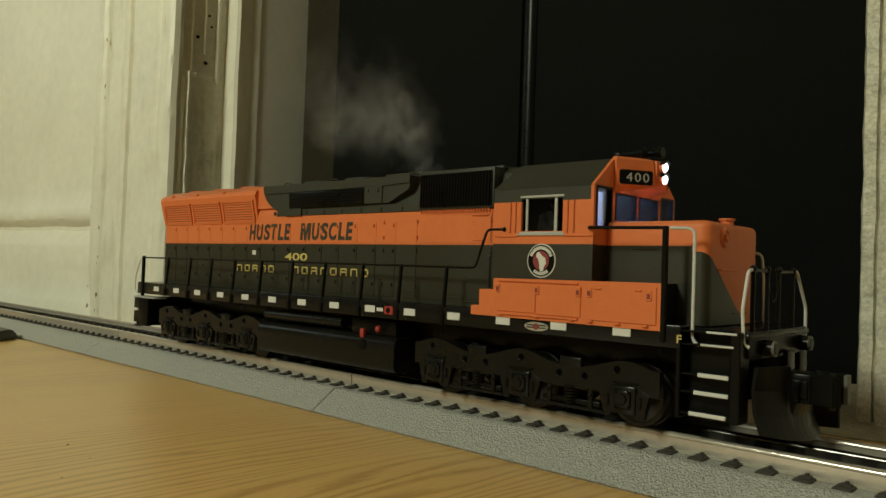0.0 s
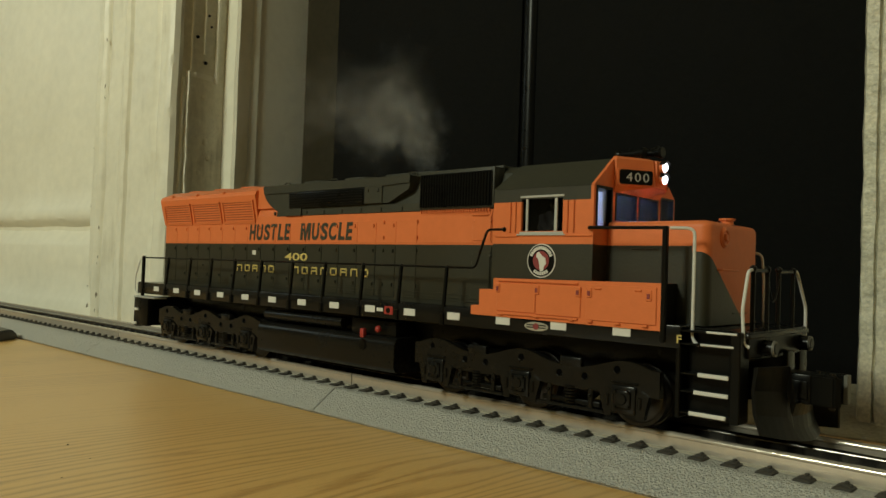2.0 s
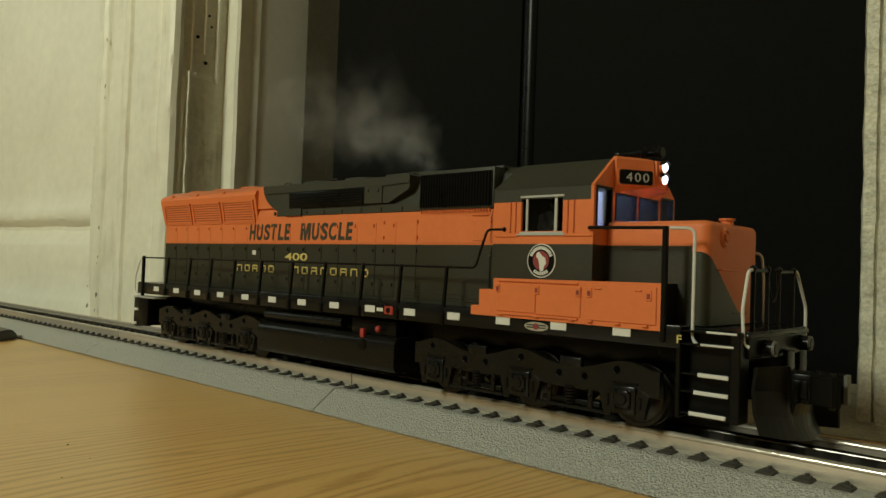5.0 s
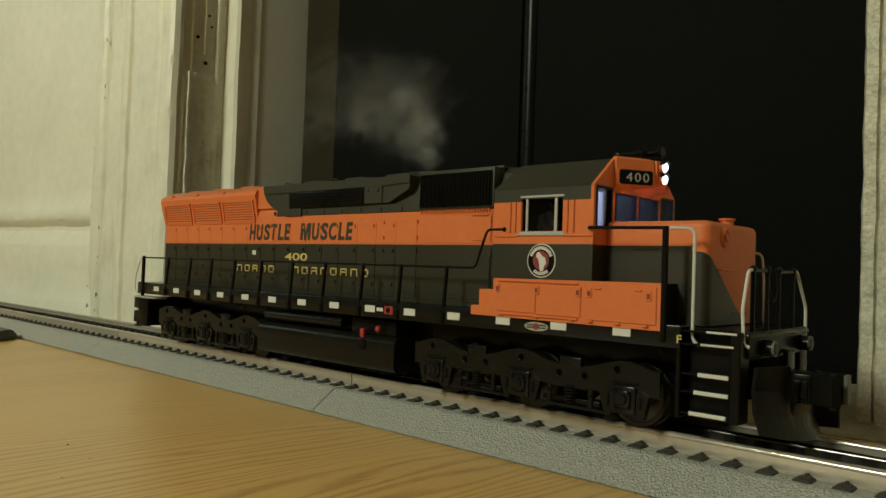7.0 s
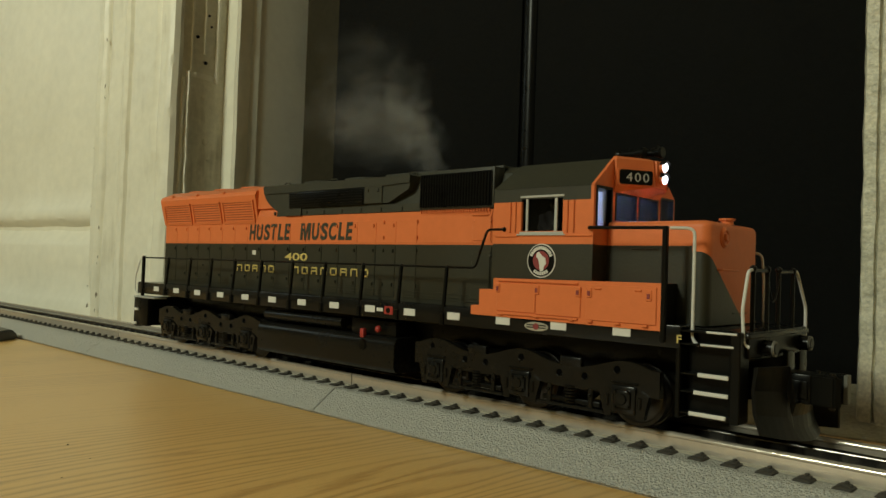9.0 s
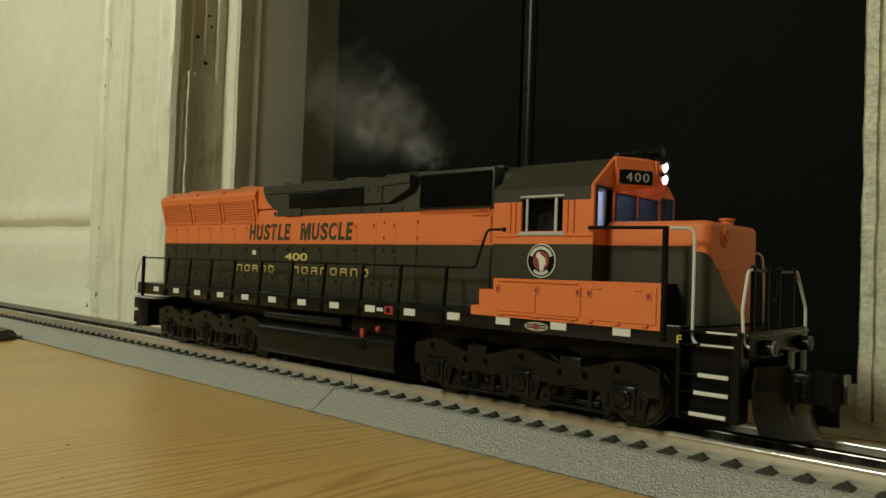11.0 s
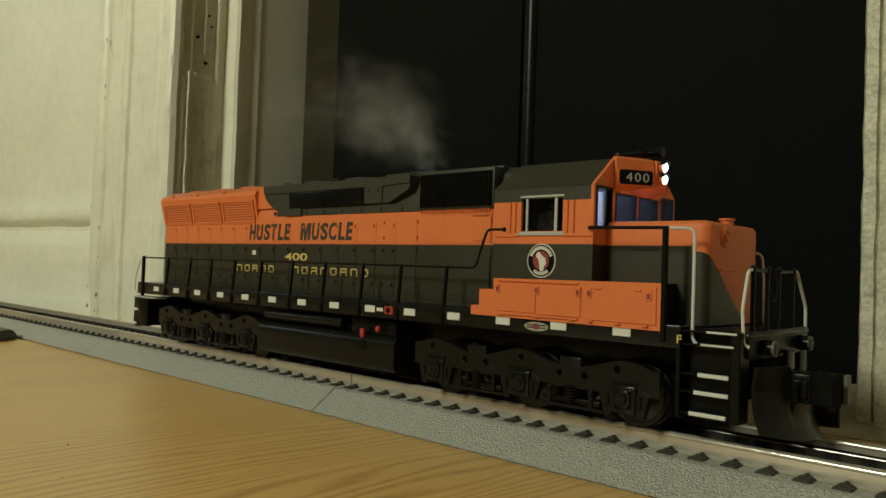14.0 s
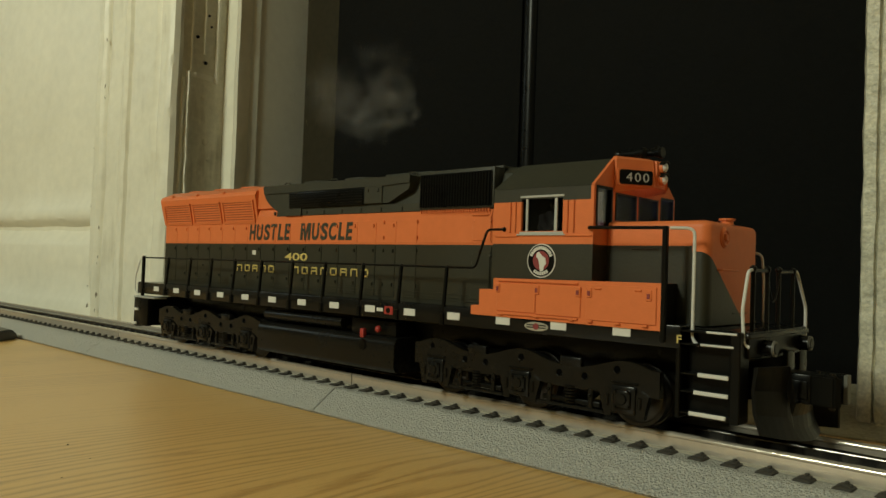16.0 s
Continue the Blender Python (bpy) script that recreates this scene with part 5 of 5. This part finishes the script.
def build_running_gear(t):
    # fuel tank with rounded long edges
    bm = bmesh.new()
    pr = []
    for cy_, cz, a0 in ((-0.0265, 0.0335, 90), (-0.0265, 0.0250, 180), (0.0265, 0.0250, 270), (0.0265, 0.0335, 0)):
        for j in range(5):
            a = radians(a0 + j * 22.5)
            pr.append((cy_ + 0.0035 * math.cos(a), cz + 0.0035 * math.sin(a)))
    prism(bm, pr, "x", -0.0788, 0.0250)
    tank = part("fuel_tank", bm, FRAME_BLACK, t, "long black fuel tank with rounded edges")
    part("filler", cyl(bmesh.new(), (0.0045, -0.0305, 0.0325), (0.0045, -0.0295, 0.0325), 0.0022, 0.0026, seg=16), BLACK, tank)
    bm = cyl(bmesh.new(), (-0.0750, -0.0265, 0.0411), (-0.0127, -0.0265, 0.0411), 0.0026, seg=20)
    part("air_reservoir", bm, FRAME_BLACK, t, "slim black air reservoir cylinder")
    part("pipe_valve", box(bmesh.new(), 0.0020, 0.0046, -0.0300, -0.0275, 0.0355, 0.0398, 0.0006), RED, t, "red valve handle")
    part("pipe_valve", ball(bmesh.new(), (0.0135, -0.0290, 0.0402), 0.0015), RED, t, "red valve knob")
    part("tank_top_box", box(bmesh.new(), -0.0080, 0.0220, -0.0262, 0.0262, 0.0370, 0.0440, 0.0006), BLACK, t)
    part("rear_box", box(bmesh.new(), -0.0780, -0.0100, -0.0225, 0.0225, 0.0370, 0.0450, 0.0006), BLACK, t)
    # trucks
    for cx in (0.0925, -0.1340):
        bm = box(bmesh.new(), cx - 0.050, cx + 0.050, -0.0120, 0.0120, 0.0240, 0.0360, 0.001)
        truck = part("truck", bm, BLACK, t, "black three-axle truck")
        for s in (-1, 1):
            bm = bmesh.new()
            top, bot = [], []
            N = 84
            for i in range(N + 1):
                u = -0.0555 + 0.111 * i / N
                near = min(abs(u - a) for a in (-0.043, 0.0, 0.043))
                bump = max(0.0, 1 - (near / 0.0125) ** 2)
                mid = max(0.0, 1 - ((abs(u) - 0.0215) / 0.0085) ** 2)
                wave = 0.5 + 0.5 * math.cos(2 * math.pi * min(abs(u), 0.0535) / 0.043)
                zt = 0.0352 + 0.0040 * wave ** 1.3
                zb = 0.0276 + 0.0012 * wave
                if near < 0.0062:
                    zb = 0.0215
                elif near < 0.0085:
                    zb = 0.0215 + (near - 0.0062) / 0.0023 * 0.0062
                top.append((cx + u, zt))
                bot.append((cx + u, zb))
            ya, yb = (s * 0.0290, s * 0.0262)
            lo = [(bm.verts.new((p[0], ya, p[1])), bm.verts.new((q[0], ya, q[1])), bm.verts.new((p[0], yb, p[1])), bm.verts.new((q[0], yb, q[1]))) for p, q in zip(top, bot)]
            for a, b in zip(lo, lo[1:]):
                bm.faces.new((a[0], b[0], b[1], a[1]))
                bm.faces.new((a[2], b[2], b[3], a[3]))
                bm.faces.new((a[0], b[0], b[2], a[2]))
                bm.faces.new((a[1], b[1], b[3], a[3]))
            for a in (lo[0], lo[-1]):
                bm.faces.new((a[0], a[1], a[3], a[2]))
            bmesh.ops.recalc_face_normals(bm, faces=bm.faces[:])
            sf = part("side_frame", bm, FRAME_BLACK, truck, "black cast truck side frame")
            for ax in (-0.043, 0.0, 0.043):
                bm = bmesh.new()
                x = cx + ax
                box(bm, x - 0.0046, x + 0.0046, s * 0.0285, s * 0.0302, 0.0218, 0.0312, 0.0008)
                box(bm, x - 0.0032, x + 0.0032, s * 0.0298, s * 0.0310, 0.0236, 0.0298, 0.0008)
                cyl(bm, (x, s * 0.0308, 0.0268), (x, s * 0.0316, 0.0268), 0.0021, 0.0017, seg=16)
                for j in range(4):
                    a = radians(90 * j + 45)
                    cyl(bm, (x + 0.0033 * math.cos(a), s * 0.0306, 0.0268 + 0.0033 * math.sin(a)), (x + 0.0033 * math.cos(a), s * 0.0315, 0.0268 + 0.0033 * math.sin(a)), 0.0006, 0.0004, seg=8)
                for q in (-1, 1):
                    prism(bm, [(x + q * 0.0046, 0.0205), (x + q * 0.0072, 0.0205), (x + q * 0.0092, 0.0285), (x + q * 0.0062, 0.0300), (x + q * 0.0046, 0.0285)], "y", s * 0.0270, s * 0.0296)
                    box(bm, x + q * 0.0060 - 0.0006, x + q * 0.0060 + 0.0006, s * 0.0290, s * 0.0303, 0.0240, 0.0280, 0.0003, 1)
                box(bm, x - 0.0052, x + 0.0052, s * 0.0286, s * 0.0298, 0.0318, 0.0324, 0.0002, 1)
                part("journal_box", bm, FRAME_BLACK, sf)
            # near-black discs on the frame face, painted as the shade inside its round holes
            for ax, bz in ((-0.0275, 0.0325), (-0.0170, 0.0325), (0.0170, 0.0325), (0.0275, 0.0325), (0.0, 0.0362), (-0.0455, 0.0362), (0.0400, 0.0362)):
                bolt = part("bolt_socket", cyl(bmesh.new(), (cx + ax, s * 0.0286, bz), (cx + ax, s * 0.02912, bz), 0.0013, 0.0012, seg=14), HOLE_SHADE, sf, "near-black disc painted as the shade in a frame hole")
                part("lip", tube(bmesh.new(), [(cx + ax + 0.0013 * math.cos(a), s * 0.0291, bz + 0.0013 * math.sin(a)) for a in (radians(195 + 15 * k) for k in range(11))], 0.00018, 5), BLACK, bolt)
            for ax in (-0.0215, 0.0215):
                bm = bmesh.new()
                for k in range(6):
                    cyl(bm, (cx + ax, s * 0.0275, 0.0222 + k * 0.0011), (cx + ax, s * 0.0275, 0.0229 + k * 0.0011), 0.0026, seg=14)
                part("coil_spring", bm, BLACK, sf)
                bm = box(bmesh.new(), cx + ax - 0.0120, cx + ax + 0.0120, s * 0.0268, s * 0.0286, 0.0222, 0.0240, 0.0004)
                part("spring_plank", bm, BLACK, sf)
                bm = box(bmesh.new(), cx + ax - 0.0138, cx + ax + 0.0138, s * 0.0284, s * 0.0296, 0.0206, 0.0218, 0.0003, 1)
                for q in (-0.0085, 0.0085):
                    box(bm, cx + ax + q - 0.0009, cx + ax + q + 0.0009, s * 0.0280, s * 0.0294, 0.0215, 0.0285, 0.0003, 1)
                    ball(bm, (cx + ax + q, s * 0.0296, 0.0262), 0.0007, 8, 6)
                part("brake_rigging", bm, FRAME_BLACK, sf, "black brake hangers and tie bar")
                bm = box(bmesh.new(), cx + ax - 0.0045, cx + ax + 0.0045, s * 0.0265, s * 0.0292, 0.0350, 0.0385, 0.0006)
                part("brake_cylinder", bm, FRAME_BLACK, sf)
        for ax in (-0.043, 0.0, 0.043):
            x, zc, R = cx + ax, RT + 0.0104, 0.0104
            ws = part("wheelset", cyl(bmesh.new(), (x, -0.0150, zc), (x, 0.0150, zc), 0.0025, seg=12), STEEL, truck)
            for s in (-1, 1):
                bm = bmesh.new()
                cyl(bm, (x, s * 0.0152, zc), (x, s * 0.0192, zc), R, seg=36)
                cyl(bm, (x, s * 0.0140, zc), (x, s * 0.0153, zc), R + 0.0011, R + 0.0006, seg=36)
                cyl(bm, (x, s * 0.0192, zc), (x, s * 0.0196, zc), R - 0.0012, R - 0.0018, seg=36)
                part("wheel", bm, STEEL, ws, "dark steel flanged wheel")


def build_figurine():
    """The little seated figure in the cab, kept as one plain shape."""
    bm = bmesh.new()
    box(bm, 0.0960, 0.1050, -0.0240, -0.0140, 0.0700, 0.0790, 0.001)
    prism(bm, [(0.0950, 0.0780), (0.1052, 0.0780), (0.1048, 0.0880), (0.1025, 0.0908), (0.0980, 0.0908), (0.0952, 0.0870)], "y", -0.0262, -0.0140)
    bmesh.ops.bevel(bm, geom=bm.edges[:], offset=0.0012, segments=2, affect="EDGES")
    ball(bm, (0.1003, -0.0205, 0.0932), 0.0029)
    tube(bm, bend([(0.0985, -0.0268, 0.0888), (0.1000, -0.0285, 0.0848), (0.1060, -0.0280, 0.0834)], 0.0015), 0.0014)
    solid("figurine", bm, FIGURE, "small dark plastic seated figure in the cab", "figurine")


def build_crumbs():
    for x, y, k in ((-0.0211, -0.1462, 0.00036), (0.0022, -0.1478, 0.00022), (0.0192, -0.1632, 0.00022)):
        bm = ball(bmesh.new(), (x, y, k * 0.5), k, 8, 6)
        for v in bm.verts:
            v.co.z = max(0.0, v.co.z * 0.7)
            v.co.x += 0.6 * k * noise.noise(v.co * 2000)
        solid("crumb", bm, TIE, "tiny dark crumb lying on the oak board", "crumb", "crumbs")


# ---- smoke ----
def puff_mesh(name, r, seed, density, shells=5):
    bm = bmesh.new()
    off = Vector((seed * 3.1, seed * 1.7, seed * 5.3))
    for k in range(shells):
        rr = r * (0.30 + 0.70 * (k + 0.5) / shells)
        vs = bmesh.ops.create_icosphere(bm, subdivisions=3, radius=1.0)["verts"]
        for v in vs:
            d = v.co.normalized()
            f = 1 + 0.45 * noise.noise(d * 1.6 + off) + 0.28 * noise.noise(d * 3.6 + off * 2 + Vector((k * 0.35, 0, 0)))
            v.co = d * rr * f
            v.co.x *= 1.25
            v.co.z *= 0.9
    return mesh_of(name, bm, smoke_material("vapour", density, 0.95 / r))


def build_smoke():
    puffs = []
    kinds = [("small", 0.0060, 0.021, 14), ("middle", 0.0110, 0.0130, 24), ("large", 0.0180, 0.0072, 22)]
    for j, (nm, r, dens, count) in enumerate(kinds):
        meshes = [puff_mesh("smoke_puff", r, 10 * j + i, dens) for i in range(3)]
        for i in range(count):
            ob = tagged(new("smoke_puff", meshes[i % 3]), "wispy grey smoke puff drifting from the exhaust stack", "smoke", "exhaust smoke")
            puffs.append((ob, j, i, count))
    return puffs


HOME = Vector((0.0176, 0.0, 0.085))
STACK = Vector((0.0165, 0.0, 0.112))
# how far the draught bends the plume over, second by second
LEAN = ((0.0, 1.0), (0.5, 1.0), (1.0, 1.25), (1.5, 1.2), (2.0, 0.75), (2.5, 0.95), (3.0, 1.15), (3.5, 1.0), (4.0, 1.2), (6.5, 0.9), (7.0, 0.5), (7.5, 0.5), (8.0, 0.75), (8.5, 0.9),
        (9.0, 0.8), (11.5, 1.0), (12.0, 0.85), (12.5, 0.5), (13.0, 0.9), (13.5, 1.0), (14.0, 0.75), (14.5, 0.9), (15.0, 0.8), (16.0, 0.9))


def lean_at(t):
    for (t0, a), (t1, b) in zip(LEAN, LEAN[1:]):
        if t <= t1:
            return a + (b - a) * max(0.0, t - t0) / (t1 - t0)
    return LEAN[-1][1]


def drift(s, a, b, c, lean=1.0):
    """The way of the smoke: up and rearwards from the stack in a widening fan."""
    up = 0.047 * s ** 0.70 * (1 + 0.38 * c) * (1.12 - 0.12 * lean)
    back = 0.088 * s ** 1.25 * (1 + 0.25 * a - 0.35 * c) * lean
    return STACK + Vector((-back + 0.003 * math.sin(6 * s + 3 * b), 0.010 * b * s + 0.004 * s, up))


SPAN = ((0.00, 0.55, 0.55), (0.14, 0.85, 0.80), (0.42, 1.20, 1.10))
OFF_TIME = 15.60


def smoke_rows(j, i, count):
    s0, s1, life = SPAN[j]
    rng = random.Random(97 * j + i)
    rest = 0.14
    period = life + rest
    rows = []
    t = -period * (i / count)
    ang = rng.uniform(0, 360)
    def put(tt, p, turn):
        k = round(tt * FPS)
        if 0 <= k <= 480 and (not rows or k > rows[-1][0]):
            rows.append((k, p, turn))
    while t < 16.0:
        a, b, c = (rng.uniform(-1, 1) for _ in range(3))
        gust = 0.5 * math.sin(1.9 * t) + 0.5 * math.sin(4.3 * t + 1)
        a, c = 0.8 * a + 0.2 * gust, 0.85 * c - 0.15 * gust
        if t > OFF_TIME - 0.04 - 0.12 * j:
            put(t, HOME, ang)
            t += period
            continue
        steps = 7
        put(t, HOME, ang)
        for q in range(steps + 1):
            s = s0 + (s1 - s0) * q / steps
            put(t + 0.034 + (life - 0.034) * q / steps, drift(s, a, b, c, lean_at(t + 0.5 * life)), ang + 9 * q)
        ang += 9 * steps
        put(t + life + 0.034, Vector((-0.06, 0.012, 0.085)), ang)
        t += period
    rows = rows or [(0, HOME, 0.0)]
    if rows[0][0] > 0:
        rows.insert(0, (0, rows[0][1], rows[0][2]))
    if rows[-1][0] < 480:
        rows.append((480, rows[-1][1], rows[-1][2]))
    return [(k / FPS, pose(p.x, p.y, p.z, 0, turn * 0.35, turn)) for k, p, turn in rows]


def build_bulb(t, name, r, glow, dark, label):
    """A small lamp ball with a lit and a dark half."""
    bm = ball(bmesh.new(), (0, 0, 0), r, 16, 10)
    paint(bm, lambda c, n: 0 if c.x > 0 else 1)
    ob = new(name, mesh_of(name, bm, [glow, dark]))
    ob.parent = t
    return tagged(ob, label)


build_room()
build_threshold()
build_boards()
build_track()
build_terminal()
LOCO = build_loco()
build_figurine()
build_crumbs()
PUFFS = build_smoke()
BULBS = [build_bulb(LOCO, "headlight_bulb", 0.0020, LED, LINER, "white headlight bulb") for _ in range(2)]
bar = cyl(bmesh.new(), (0, -0.012, 0), (0, 0.026, 0), 0.0009, seg=12)
bar.normal_update()
paint(bar, lambda c, n: 0 if n.x > 0.1 else 1)
CAB_BULB = tagged(new("cab_lamp", mesh_of("cab_lamp", bar, [CAB_LED, BLACK])), "slim bluish cab lamp")
CAB_BULB.parent = LOCO


def motions():
    """The smoke drifts all along; the lamps turn to their dark side when the engine is shut down."""
    for ob, j, i, count in PUFFS:
        walk(ob, smoke_rows(j, i, count))
    for b, z in zip(BULBS, (0.1080, 0.1035)):
        at = lambda a: pose(0.1327, 0, z - RT, 0, 0, a)
        walk(b, [(0, at(0)), (OFF_TIME, at(0)), (OFF_TIME + 0.034, at(80)), (OFF_TIME + 0.067, at(150)), (OFF_TIME + 0.1, at(180)), (16.0, at(180))])
    at = lambda a: pose(0.1201, 0, 0.0986 - RT, 0, 140 - a, 0)
    walk(CAB_BULB, [(0, at(0)), (OFF_TIME - 0.034, at(0)), (OFF_TIME, at(80)), (OFF_TIME + 0.034, at(150)), (OFF_TIME + 0.067, at(180)), (16.0, at(180))])


motions()
